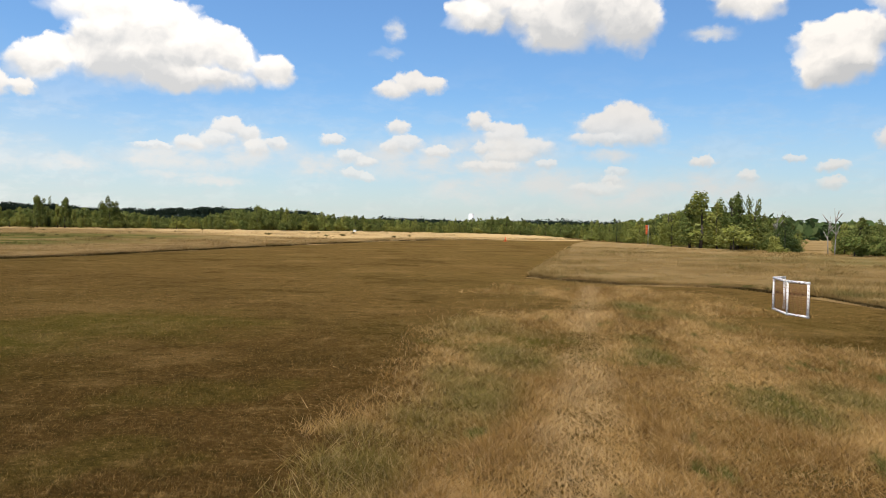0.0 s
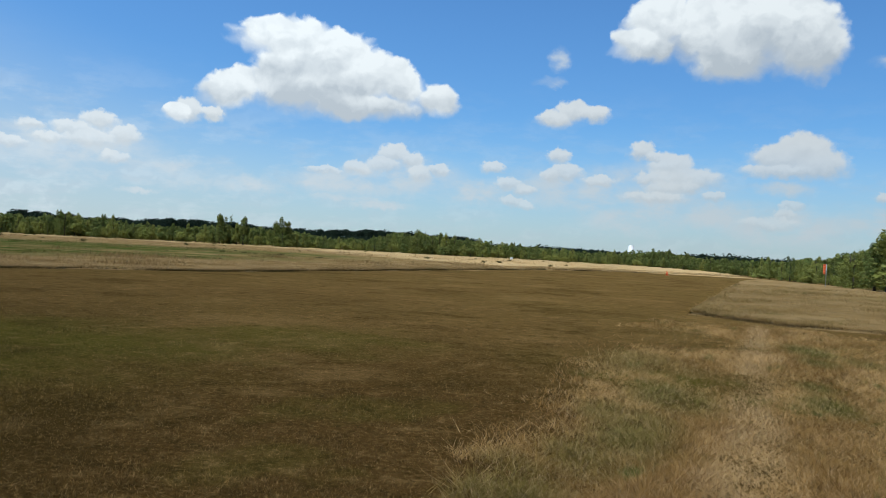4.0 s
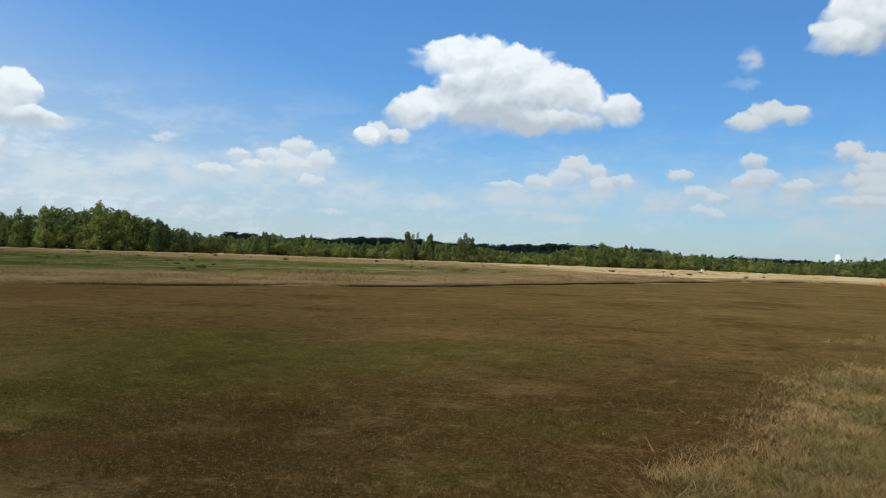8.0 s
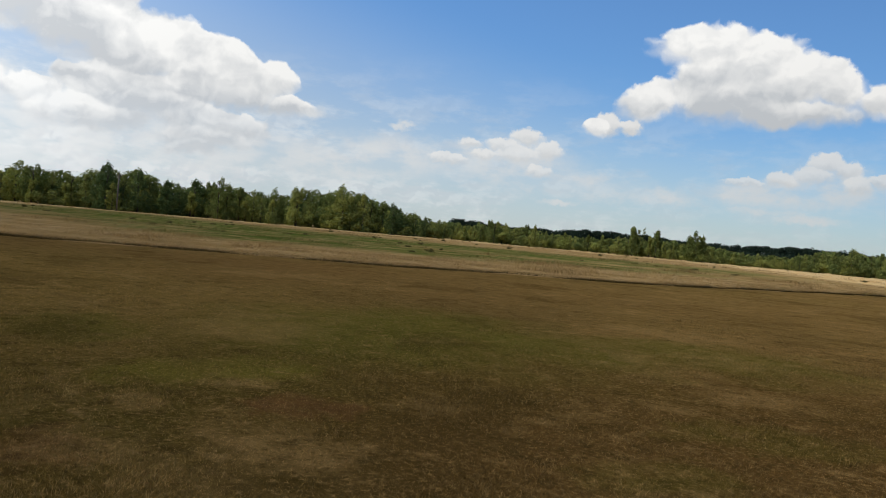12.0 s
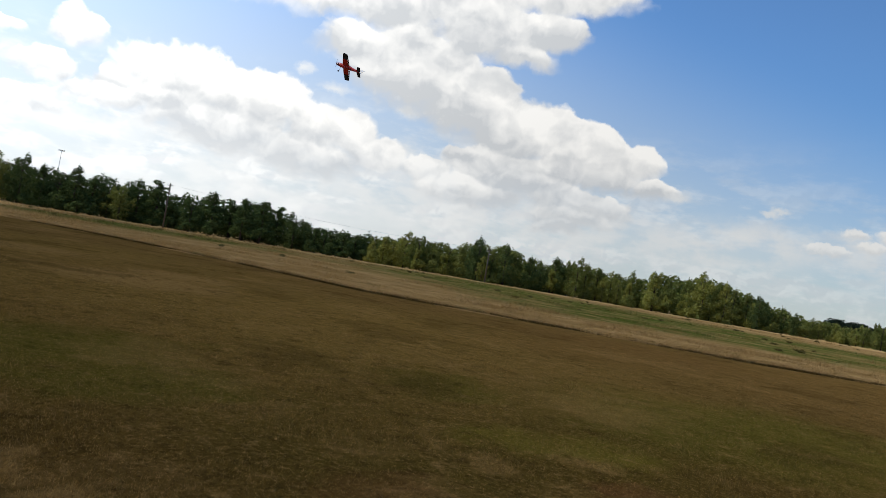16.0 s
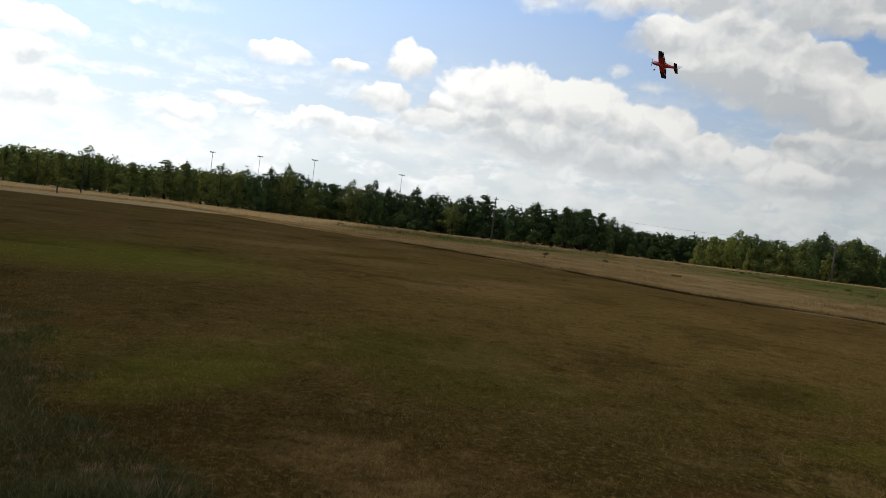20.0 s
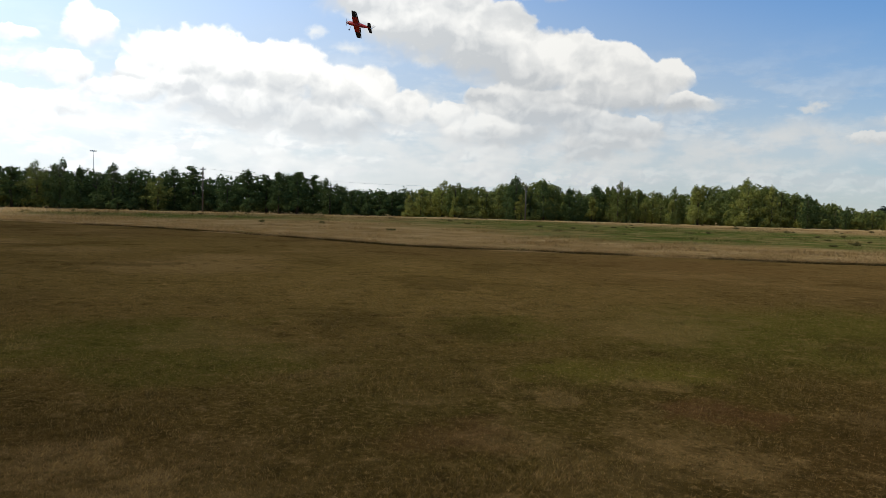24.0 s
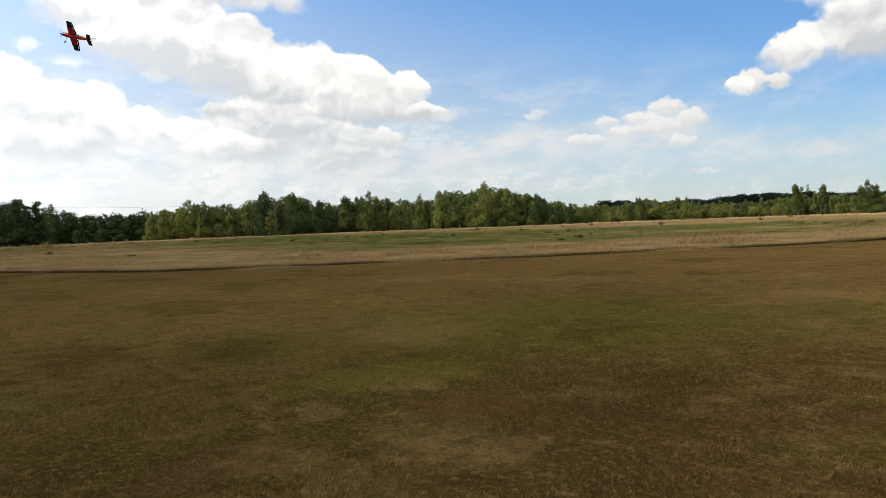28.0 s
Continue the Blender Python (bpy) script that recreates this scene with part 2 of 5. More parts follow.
# billowing edges: the place is stirred at several scales, and knobs stand out of the cloud
stir = W.vec("SUBTRACT", W.noise(place, 0.32, 2.0, 0.5, True), (0.5, 0.5, 0.5))
stir_2 = W.vec("SUBTRACT", W.noise(place, 0.95, 4.0, 0.50, True), (0.5, 0.5, 0.5))
soft_place = W.vec("MULTIPLY_ADD", stir, (2.4, 1.5, 0), place)
stirred = W.vec("MULTIPLY_ADD", stir_2, (1.1, 0.9, 0), soft_place)
stir_3 = W.vec("SUBTRACT", W.noise(place, 1.5, 5.0, 0.55, True), (0.5, 0.5, 0.5))
little_stirred = W.vec("MULTIPLY_ADD", stir_3, (1.1, 0.9, 0), place)
knob_place = W.vec("MULTIPLY_ADD", stir_2, (2.2, 1.8, 0), W.vec("MULTIPLY", soft_place, (0.9, 1.25, 1.0)))
knobs, knobs_sunward = cauliflower(knob_place), cauliflower(W.vec("ADD", knob_place, (0.22, 0.45, 0)))
relief = W.math("SUBTRACT", knobs_sunward, knobs)
knob_edge = W.math("MULTIPLY_ADD", knobs, 0.50, -0.26)
inside, rise = field_at(thick_field, stirred, None)
inside = W.math("ADD", inside, knob_edge)
sunward_far = field_at(thick_field, W.vec("ADD", stirred, (0.8, 2.8, 0)))
faint = field_at(thin_field, little_stirred)
little, little_rise = field_at(small_field, little_stirred, None)
little = W.math("MULTIPLY_ADD", knob_edge, 0.8, little)
billow = W.noise(soft_place, 0.55, 4.0, 0.5)
# crisp crowns, soft undersides
crisp = W.ramp(rise, -0.6, 0.35)
cover = W.ramp(inside, W.math("MULTIPLY_ADD", crisp, -0.26, 1.36), W.math("MULTIPLY_ADD", crisp, 0.24, 0.62))
lit = W.math("ADD", W.ramp(rise, -0.70, 0.50, 0.20, 0.88), W.ramp(sunward_far, 0.45, 1.3, -0.32, 0.16))
lit = W.math("ADD", lit, W.ramp(billow, 0.36, 0.64, -0.20, 0.20))
lit = W.math("MULTIPLY_ADD", relief, 0.55, lit, clamp=True)
faint_cover = W.math("MULTIPLY", W.ramp(faint, 1.7, 0.3), W.ramp(W.noise(W.vec("MULTIPLY", place, (0.55, 1.0, 1.0)), 0.62, 4.0, 0.55), 0.34, 0.62, 0.25, 1.0))
little_crisp = W.ramp(little_rise, -0.6, 0.4)
little_cover = W.ramp(little, W.math("MULTIPLY_ADD", little_crisp, -0.25, 1.42), W.math("MULTIPLY_ADD", little_crisp, 0.30, 0.50))
little_lit = W.math("MULTIPLY_ADD", relief, 0.4, W.ramp(little_rise, -0.8, 0.3, 0.15, 0.95), clamp=True)
# small cloud over the rest of the sky, that the walk never looks at
overhead = W.math("MAXIMUM", W.ramp(height, 22.0, 32.0), W.ramp(W.math("ABSOLUTE", W.math("SUBTRACT", heading, 45.0)), 88.0, 105.0))
elsewhere = W.math("MULTIPLY", W.ramp(W.noise(way, 3.2, 7.0, 0.58), 0.52, 0.62), overhead)
# haze towards the horizon, whiter under the sun
under_sun = W.ramp(heading, 10.0, 100.0, 0.0, 1.0)
haze = W.math("MULTIPLY", W.ramp(height, W.math("MULTIPLY_ADD", under_sun, 22.0, 10.0), -2.0), W.math("MULTIPLY_ADD", under_sun, 0.26, 0.72))
drift = W.ramp(W.noise(W.vec("MULTIPLY", place, (0.35, 1.0, 1.0)), 0.62, 6.0, 0.6), 0.43, 0.62, 0.0, 1.0)
drift = W.math("MULTIPLY", drift, W.math("MULTIPLY", W.ramp(height, 13.0, 4.0), W.math("MULTIPLY_ADD", under_sun, 0.85, 0.18)))
sky = W.node("ShaderNodeTexSky", sky_type="NISHITA", sun_disc=False, sun_elevation=radians(SUN_HEIGHT), sun_rotation=radians(-SUN_YAW),
             air_density=1.0, dust_density=0.2, ozone_density=3.0)
WHITE, HAZE, SHADE = (11.2, 11.0, 10.7), (6.6, 6.9, 7.1), (6.7, 6.95, 7.25)
blue = W.mix(1.0, sky.outputs[0], (0.89, 1.23, 1.54), "MULTIPLY")
air = W.mix(haze, blue, HAZE)
air = W.mix(drift, air, W.mix(W.ramp(relief, -0.16, 0.16), (7.3, 7.55, 7.9), (9.4, 9.5, 9.5)))
air = W.mix(W.math("MULTIPLY", faint_cover, 0.8), air, (8.3, 8.4, 8.4))
air = W.mix(W.math("MULTIPLY", little_cover, W.ramp(height, 2.0, 9.0, 0.50, 0.95)), air, W.mix(little_lit, (7.3, 7.4, 7.45), (9.9, 9.7, 9.4)))
air = W.mix(elsewhere, air, (7.0, 7.3, 7.6))
white = W.mix(under_sun, WHITE, (9.7, 9.6, 9.4))
air = W.mix(W.math("MULTIPLY", cover, W.ramp(height, 3.0, 9.0, 0.62, 1.0)), air, W.mix(lit, W.mix(under_sun, SHADE, (6.0, 6.2, 6.45)), white))
# air and cloud scatter more light on the sun's side
glow = W.math("ADD", W.ramp(heading, -30.0, 60.0, 1.06, 1.40), W.ramp(heading, 50.0, 125.0, 0.0, 1.45))
glow = W.math("MULTIPLY", glow, W.ramp(height, 7.0, 19.0, 1.0, 1.13))
air = W.vec("SCALE", air)
W.put(glow, air.node.inputs["Scale"])
background = W.node("ShaderNodeBackground")
W.put(air, background.inputs[0])
W.put(0.085, background.inputs[1])
W.put(background.outputs[0], W.node("ShaderNodeOutputWorld").inputs[0])

# ---- materials ----
# spots of the mown field: x, y, radius, strength
GREEN_SPOTS = [(-8.6, 9.6, 4.5, 0.6), (-5.1, 12.5, 3.0, 0.45), (-6.4, 10.4, 2.8, 0.5), (-8.5, 8.9, 3.0, 0.55), (-7.0, 10.2, 2.2, 0.45),
               (-20.6, -8.6, 6.5, 0.45), (-7.7, -2.0, 1.2, 0.6), (-9.9, 5.3, 1.0, 0.4), (0.8, 10.9, 1.2, 0.7), (2.5, 9.9, 1.0, 0.6),
               (3.3, 7.0, 1.5, 0.7), (4.0, 17.4, 1.4, 0.6), (5.6, 8.2, 1.4, 0.5), (-2.4, 8.0, 1.0, 0.25), (-10.4, -0.2, 2.2, 0.6), (-8.7, 0.9, 1.6, 0.5), (-10.5, 5.0, 1.5, 0.4), (-2.3, 5.6, 0.8, 0.25)]
STRAW_SPOTS = [(-4.4, 3.7, 0.7, 0.5), (-6.6, 4.6, 0.6, 0.4), (-6.2, 3.6, 0.5, 0.4), (-4.9, 5.6, 0.5, 0.5), (1.5, 8.0, 1.4, 0.5), (-21.8, 1.2, 3.4, 0.75), (-25.0, 2.6, 2.6, 0.6), (-33.5, -6.2, 4.0, 0.75), (-29.0, -2.0, 3.0, 0.5), (-5.6, -0.5, 0.6, 0.6), (-4.8, 0.0, 0.5, 0.6), (-5.2, 2.6, 0.6, 0.4), (-3.2, 9.6, 0.9, 0.35), (-4.6, 12.5, 1.1, 0.3)]
RUST_SPOTS = [(-5.4, 4.7, 0.6, 0.55), (-5.4, 2.2, 0.7, 0.3), (-22.0, 16.0, 6.0, 0.15), (-18.0, 12.0, 4.0, 0.12)]


LIME_SPOTS = [(-6.9, 5.2, 0.9, 0.35), (-18.8, -8.0, 5.5, 0.85), (-7.7, -1.9, 1.0, 0.6), (-6.7, -2.3, 0.9, 0.55), (-9.0, -2.1, 1.4, 0.3), (-7.3, 4.3, 0.9, 0.3), (-8.2, -4.0, 1.2, 0.3)]
# olive-tan turf towards the sun, painted brighter as if light shone through it
SUNNY_SPOTS = [(-18.0, 3.0, 13.0, 0.75), (-13.0, -1.0, 9.0, 0.6), (-30.0, -4.0, 14.0, 0.6), (-11.0, 3.5, 5.0, 0.5)]
# the first spot darkens near turf, standing in for the lens's vignetting
DARK_SPOTS = [(-3.6, 3.4, 1.8, 0.35), (-14.0, -4.0, 4.0, 0.3), (-11.0, 13.0, 4.0, 0.25)]


def spots(t, place, rows):
    """The strength of the strongest of some round, frayed spots at a place."""
    total = None
    for x, y, r, strength in rows:
        d = t.vec("DISTANCE", place, (x, y, 0), out=1)
        s = t.ramp(d, r, r * 0.25, 0.0, strength)
        total = s if total is None else t.math("MAXIMUM", total, s)
    return total


def field_group():
    """A node group: the colours of the mown turf by their place on the ground."""
    group = bpy.data.node_groups.new("mown turf", "ShaderNodeTree")
    group.interface.new_socket("Place", in_out="INPUT", socket_type="NodeSocketVector")
    group.interface.new_socket("Color", in_out="OUTPUT", socket_type="NodeSocketColor")
    g = Tree(group)
    place = g.vec("MULTIPLY", g.node("NodeGroupInput").outputs[0], (1, 1, 0))
    frayed = g.vec("MULTIPLY_ADD", g.vec("SUBTRACT", g.noise(place, 0.55, 4.0, 0.6, True), (0.5, 0.5, 0.5)), (4.0, 4.0, 0), place)
    little_frayed = g.vec("MULTIPLY_ADD", g.vec("SUBTRACT", g.noise(place, 1.5, 4.0, 0.65, True), (0.5, 0.5, 0.5)), (1.6, 1.6, 0), place)
    broad, middle, fine = g.noise(place, 0.07, 3.0), g.noise(place, 0.45, 5.0, 0.65), g.noise(place, 3.2, 4.0, 0.65)
    grain = g.noise(place, 17.0, 4.0, 0.7)
    tint = g.mix(g.ramp(broad, 0.40, 0.62), BROWN, OLIVE)
    # browner turf beyond the standing place, painted paler to look brighter at low angles
    tint = g.mix(g.ramp(g.vec("DISTANCE", frayed, (4.0, -4.0, 0), out=1), 14.0, 22.0, 0.0, 0.75), tint, FAR_PALE)
    tint = g.mix(g.ramp(middle, 0.54, 0.74, 0.0, 0.42), tint, STRAW)
    tint = g.mix(g.ramp(middle, 0.46, 0.30, 0.0, 0.45), tint, DARK)
    tint = g.mix(spots(g, frayed, SUNNY_SPOTS), tint, SUNNY)
    tint = g.mix(spots(g, frayed, DARK_SPOTS), tint, DARK)
    tint = g.mix(spots(g, frayed, GREEN_SPOTS), tint, GREEN)
    tint = g.mix(spots(g, little_frayed, LIME_SPOTS), tint, LIME)
    tint = g.mix(spots(g, little_frayed, STRAW_SPOTS), tint, STRAW)
    streak = g.noise(g.vec("MULTIPLY", frayed, (1.0, 0.45, 1.0)), 1.1, 6.0, 0.72)
    tint = g.mix(g.ramp(streak, 0.55, 0.68, 0.0, 0.34), tint, STRAW)
    tint = g.mix(g.ramp(streak, 0.45, 0.36, 0.0, 0.34), tint, DARK)
    tint = g.mix(g.ramp(fine, 0.54, 0.72, 0.0, 0.55), tint, STRAW)
    tint = g.mix(g.ramp(fine, 0.48, 0.33, 0.0, 0.6), tint, DARK)
    tint = g.mix(g.ramp(grain, 0.52, 0.68, 0.0, 0.65), tint, STRAW)
    tint = g.mix(g.ramp(grain, 0.48, 0.34, 0.0, 0.65), tint, DARK)
    # living grass shows through the dry tips in the greener places
    tint = g.mix(g.math("MULTIPLY", spots(g, frayed, GREEN_SPOTS), g.ramp(fine, 0.35, 0.6, 0.65, 0.3)), tint, GREEN)
    tint = g.mix(g.math("MULTIPLY", spots(g, little_frayed, LIME_SPOTS), g.ramp(fine, 0.35, 0.6, 0.6, 0.3)), tint, LIME)
    tint = g.mix(spots(g, little_frayed, RUST_SPOTS), tint, RUST)
    blotch = g.noise(frayed, 0.24, 4.0, 0.6)
    tint = g.mix(g.ramp(blotch, 0.47, 0.36, 0.0, 0.42), tint, DARK)
    tint = g.mix(g.ramp(blotch, 0.55, 0.66, 0.0, 0.30), tint, STRAW)
    g.put(tint, g.node("NodeGroupOutput").inputs[0])
    return group


# the cloud shadow over the mown field is put into these dark browns
BROWN, OLIVE, STRAW = (0.089, 0.0505, 0.0150), (0.073, 0.0540, 0.0115), (0.240, 0.150, 0.053)
FAR_PALE, SUNNY = (0.152, 0.094, 0.029), (0.172, 0.112, 0.029)
DARK, GREEN, RUST = (0.041, 0.027, 0.0075), (0.079, 0.076, 0.0115), (0.118, 0.053, 0.021)
LIME = (0.150, 0.134, 0.020)
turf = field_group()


def material(name, rough=0.8, metal=0.0, gloss=0.25):
    m = bpy.data.materials.new(name)
    m.use_nodes = True
    t = Tree(m.node_tree)
    shader = m.node_tree.nodes["Principled BSDF"]
    shader.inputs["Roughness"].default_value = rough
    shader.inputs["Metallic"].default_value = metal
    shader.inputs["Diffuse Roughness"].default_value = 1.0 if gloss == 0.0 else 0.0
    shader.inputs["Specular IOR Level"].default_value = gloss
    return m, t, shader


def where(t):
    return t.node("ShaderNodeNewGeometry").outputs["Position"]


def bump(t, shader, height, strength, distance):
    n = t.node("ShaderNodeBump")
    t.put(strength, n.inputs["Strength"])
    t.put(distance, n.inputs["Distance"])
    t.put(height, n.inputs["Height"])
    t.put(n.outputs[0], shader.inputs["Normal"])


def painted(name, colour, rough=0.5, metal=0.0, wear=0.15, scale=6.0):
    """A plain surface with a little dirt and unevenness."""
    m, t, shader = material(name, rough, metal)
    spot = t.noise(where(t), scale, 5.0)
    t.put(t.mix(t.ramp(spot, 0.45, 0.8, 0.0, wear * 2), colour, [c * 0.55 for c in colour]), shader.inputs["Base Color"])
    t.put(t.ramp(spot, 0.3, 0.7, rough - 0.08, rough + 0.12), shader.inputs["Roughness"])
    return m


def turf_colour(t, place, group=None):
    n = t.node("ShaderNodeGroup", node_tree=group or turf)
    t.put(place, n.inputs[0])
    return n.outputs[0]


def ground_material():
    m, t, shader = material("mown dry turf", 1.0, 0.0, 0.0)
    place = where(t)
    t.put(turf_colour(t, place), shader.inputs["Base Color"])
    bump(t, shader, t.noise(place, 14.0, 6.0, 0.75), 1.0, 0.06)
    return m


def blade_material(name, light, from_turf=True, colours=(), patch=0.5, tracks=False, group=None, pale=0.45):
    """Thin blades that let light through, each a little different."""
    m = bpy.data.materials.new(name)
    m.use_nodes = True
    t = Tree(m.node_tree)
    m.node_tree.nodes.clear()
    place = where(t)
    own = t.node("ShaderNodeNewGeometry").outputs["Random Per Island"]
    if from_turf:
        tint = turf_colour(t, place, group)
        tint = t.mix(t.ramp(own, 0.6, 1.0, 0.0, pale), tint, STRAW)
        tint = t.mix(t.ramp(own, 0.35, 0.0, 0.0, 0.55), tint, DARK)
    else:
        drawn = place
        if tracks:
            # drawn out along the way the mower went
            skew = t.node("ShaderNodeSeparateXYZ")
            t.put(place, skew.inputs[0])
            along = t.node("ShaderNodeCombineXYZ")
            t.put(t.math("MULTIPLY_ADD", skew.outputs[1], -0.19, skew.outputs[0]), along.inputs[0])
            t.put(t.math("MULTIPLY", skew.outputs[1], 0.33), along.inputs[1])
            drawn = along.outputs[0]
        tint = t.mix(t.ramp(t.noise(drawn, patch, 5.0, 0.65), 0.42, 0.60), colours[0], colours[1])
        tint = t.mix(t.ramp(t.noise(drawn, patch * 2.2, 6.0, 0.7), 0.56, 0.66), tint, colours[2])
        if tracks:
            # a paler strip where a wheel has pressed the grass, green tufts between them
            tint = t.mix(spots(t, t.vec("MULTIPLY", place, (1.0, 0.45, 0.0)), [(x, 0.45 * y, 0.8 * r, s) for x, y, r, s in TUFTS]), tint, colours[2])
            xyz = t.node("ShaderNodeSeparateXYZ")
            t.put(t.vec("MULTIPLY_ADD", t.vec("SUBTRACT", t.noise(place, 0.9, 3.0, 0.5, True), (0.5, 0.5, 0.5)), (0.7, 0.7, 0), place), xyz.inputs[0])
            aside = t.math("MULTIPLY_ADD", xyz.outputs[1], -0.19, xyz.outputs[0])
            near_track = t.math("ABSOLUTE", t.math("ADD", aside, 0.10))
            tint = t.mix(t.ramp(near_track, 0.40, 0.05, 0.0, 0.45), tint, colours[3])
        tint = t.mix(t.ramp(own, 0.6, 1.0, 0.0, 0.6), tint, colours[3])
    tint = t.mix(1.0, tint, (light, light, light), "MULTIPLY")
    diffuse, through_leaf, both = t.node("ShaderNodeBsdfDiffuse"), t.node("ShaderNodeBsdfTranslucent"), t.node("ShaderNodeMixShader")
    t.put(tint, diffuse.inputs[0])
    t.put(tint, through_leaf.inputs[0])
    t.put(0.26, both.inputs[0])
    t.put(diffuse.outputs[0], both.inputs[1])
    t.put(through_leaf.outputs[0], both.inputs[2])
    t.put(both.outputs[0], t.node("ShaderNodeOutputMaterial").inputs[0])
    return m


def meadow_group(name, light, hay):
    """A node group: tall dry grass by its place: straw, green bands and pale hay painted sunlit beyond."""
    group = bpy.data.node_groups.new(name, "ShaderNodeTree")
    group.interface.new_socket("Place", in_out="INPUT", socket_type="NodeSocketVector")
    group.interface.new_socket("Color", in_out="OUTPUT", socket_type="NodeSocketColor")
    t = Tree(group)
    place = t.vec("MULTIPLY", t.node("NodeGroupInput").outputs[0], (1, 1, 0))
    frayed = t.vec("MULTIPLY_ADD", t.vec("SUBTRACT", t.noise(place, 0.12, 5.0, 0.65, True), (0.5, 0.5, 0.5)), (22.0, 22.0, 0), place)
    xyz = t.node("ShaderNodeSeparateXYZ")
    t.put(frayed, xyz.inputs[0])
    tint = t.mix(t.ramp(t.noise(place, 0.35, 5.0, 0.65), 0.35, 0.65), (0.20, 0.125, 0.046), (0.255, 0.168, 0.070))
    tint = t.mix(t.ramp(t.noise(place, 1.4, 5.0, 0.7), 0.55, 0.75, 0.0, 0.6), tint, (0.085, 0.068, 0.026))
    tint = t.mix(t.ramp(t.noise(t.vec("MULTIPLY", place, (0.5, 1.0, 1.0)), 0.22, 6.0, 0.7), 0.40, 0.64, 0.0, 0.45), tint, (0.38, 0.265, 0.120))
    # pale hay at far end and woods' foot, its sunlit brightness painted in
    far_end = t.ramp(t.math("MULTIPLY_ADD", xyz.outputs[0], 1.25, xyz.outputs[1]), 54.0, 72.0, 0.0, hay)
    wood_foot = t.ramp(t.vec("LENGTH", frayed, out=1), 130.0, 146.0, 0.0, 0.75)
    left_end = t.ramp(xyz.outputs[1], -6.0, -16.0, 0.0, 1.0)
    far_end = t.math("MAXIMUM", far_end, left_end)
    tint = t.mix(t.math("MAXIMUM", far_end, wood_foot), tint, (0.48, 0.335, 0.155))
    clumps = t.noise(t.vec("MULTIPLY", place, (1.0, 0.6, 1.0)), 0.42, 7.0, 0.75)
    tint = t.mix(t.ramp(clumps, 0.56, 0.66, 0.0, 0.62), tint, (0.088, 0.066, 0.028))
    tint = t.mix(t.ramp(clumps, 0.45, 0.36, 0.0, 0.40), tint, (0.44, 0.31, 0.145))
    mottled = t.ramp(t.noise(place, 0.32, 6.0, 0.72), 0.40, 0.56, 0.45, 1.0)
    tint = t.mix(t.math("MULTIPLY", spots(t, frayed, MEADOW_GREEN), mottled), tint, (0.064, 0.084, 0.016))
    t.put(t.mix(1.0, tint, (light, light, light), "MULTIPLY"), t.node("NodeGroupOutput").inputs[0])
    return group


def meadow_material(name, group):
    m, t, shader = material(name, 1.0, 0.0, 0.0)
    place = where(t)
    t.put(turf_colour(t, place, group), shader.inputs["Base Color"])
    bump(t, shader, t.noise(place, 5.0, 5.0, 0.7), 0.8, 0.25)
    return m


MEADOW_GREEN = [(-42, 34, 13, 1.0), (-36, 42, 12, 1.0), (-30, 48, 9, 0.9), (-50, 30, 9, 0.9), (-24, 52, 7, 0.7), (-60, 50, 34, 1.0), (-84, 46, 32, 1.0), (-46, 64, 24, 1.0), (-36, 74, 20, 0.8), (-105, 50, 26, 0.9), (-66, 36, 18, 0.8), (-100, 6, 26, 1.0), (-38, 45, 12, 0.5), (-28, 58, 10, 0.4),
                (22, 42, 12, 0.45), (30, 34, 10, 0.4), (-120, 20, 18, 0.5)]


def leaf_material(name, low, high, sheen):
    """Foliage: every tree and every leaf clump has its own green."""
    m = bpy.data.materials.new(name)
    m.use_nodes = True
    t = Tree(m.node_tree)
    m.node_tree.nodes.clear()
    of_tree = t.node("ShaderNodeObjectInfo").outputs["Random"]
    of_leaf = t.node("ShaderNodeNewGeometry").outputs["Random Per Island"]
    tint = t.mix(of_tree, low, high)
    tint = t.mix(t.ramp(of_leaf, 0.3, 1.0, 0.0, 0.7), tint, sheen)
    tint = t.mix(t.ramp(t.noise(where(t), 0.8, 3.0), 0.55, 0.30, 0.0, 0.6), tint, [c * 0.5 for c in low])
    diffuse, through_leaf, both = t.node("ShaderNodeBsdfDiffuse"), t.node("ShaderNodeBsdfTranslucent"), t.node("ShaderNodeMixShader")
    t.put(tint, diffuse.inputs[0])
    t.put(tint, through_leaf.inputs[0])
    t.put(0.30, both.inputs[0])
    t.put(diffuse.outputs[0], both.inputs[1])
    t.put(through_leaf.outputs[0], both.inputs[2])
    t.put(both.outputs[0], t.node("ShaderNodeOutputMaterial").inputs[0])
    return m


def taped_pipe():
    """White plastic pipe, wound with frayed brown tape."""
    m, t, shader = material("white taped pipe", 0.6)
    place = where(t)
    n = t.node("ShaderNodeTexWave", bands_direction="DIAGONAL")
    t.put(place, n.inputs["Vector"])
    t.put(9.0, n.inputs["Scale"])
    t.put(3.0, n.inputs["Distortion"])
    tape = t.math("MULTIPLY", t.ramp(n.outputs["Fac"], 0.62, 0.80), t.ramp(t.noise(place, 30.0, 3.0), 0.38, 0.55))
    t.put(t.mix(tape, (0.82, 0.79, 0.74), (0.22, 0.12, 0.085)), shader.inputs["Base Color"])
    return m


TURF = ground_material()
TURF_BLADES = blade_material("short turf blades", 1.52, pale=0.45)
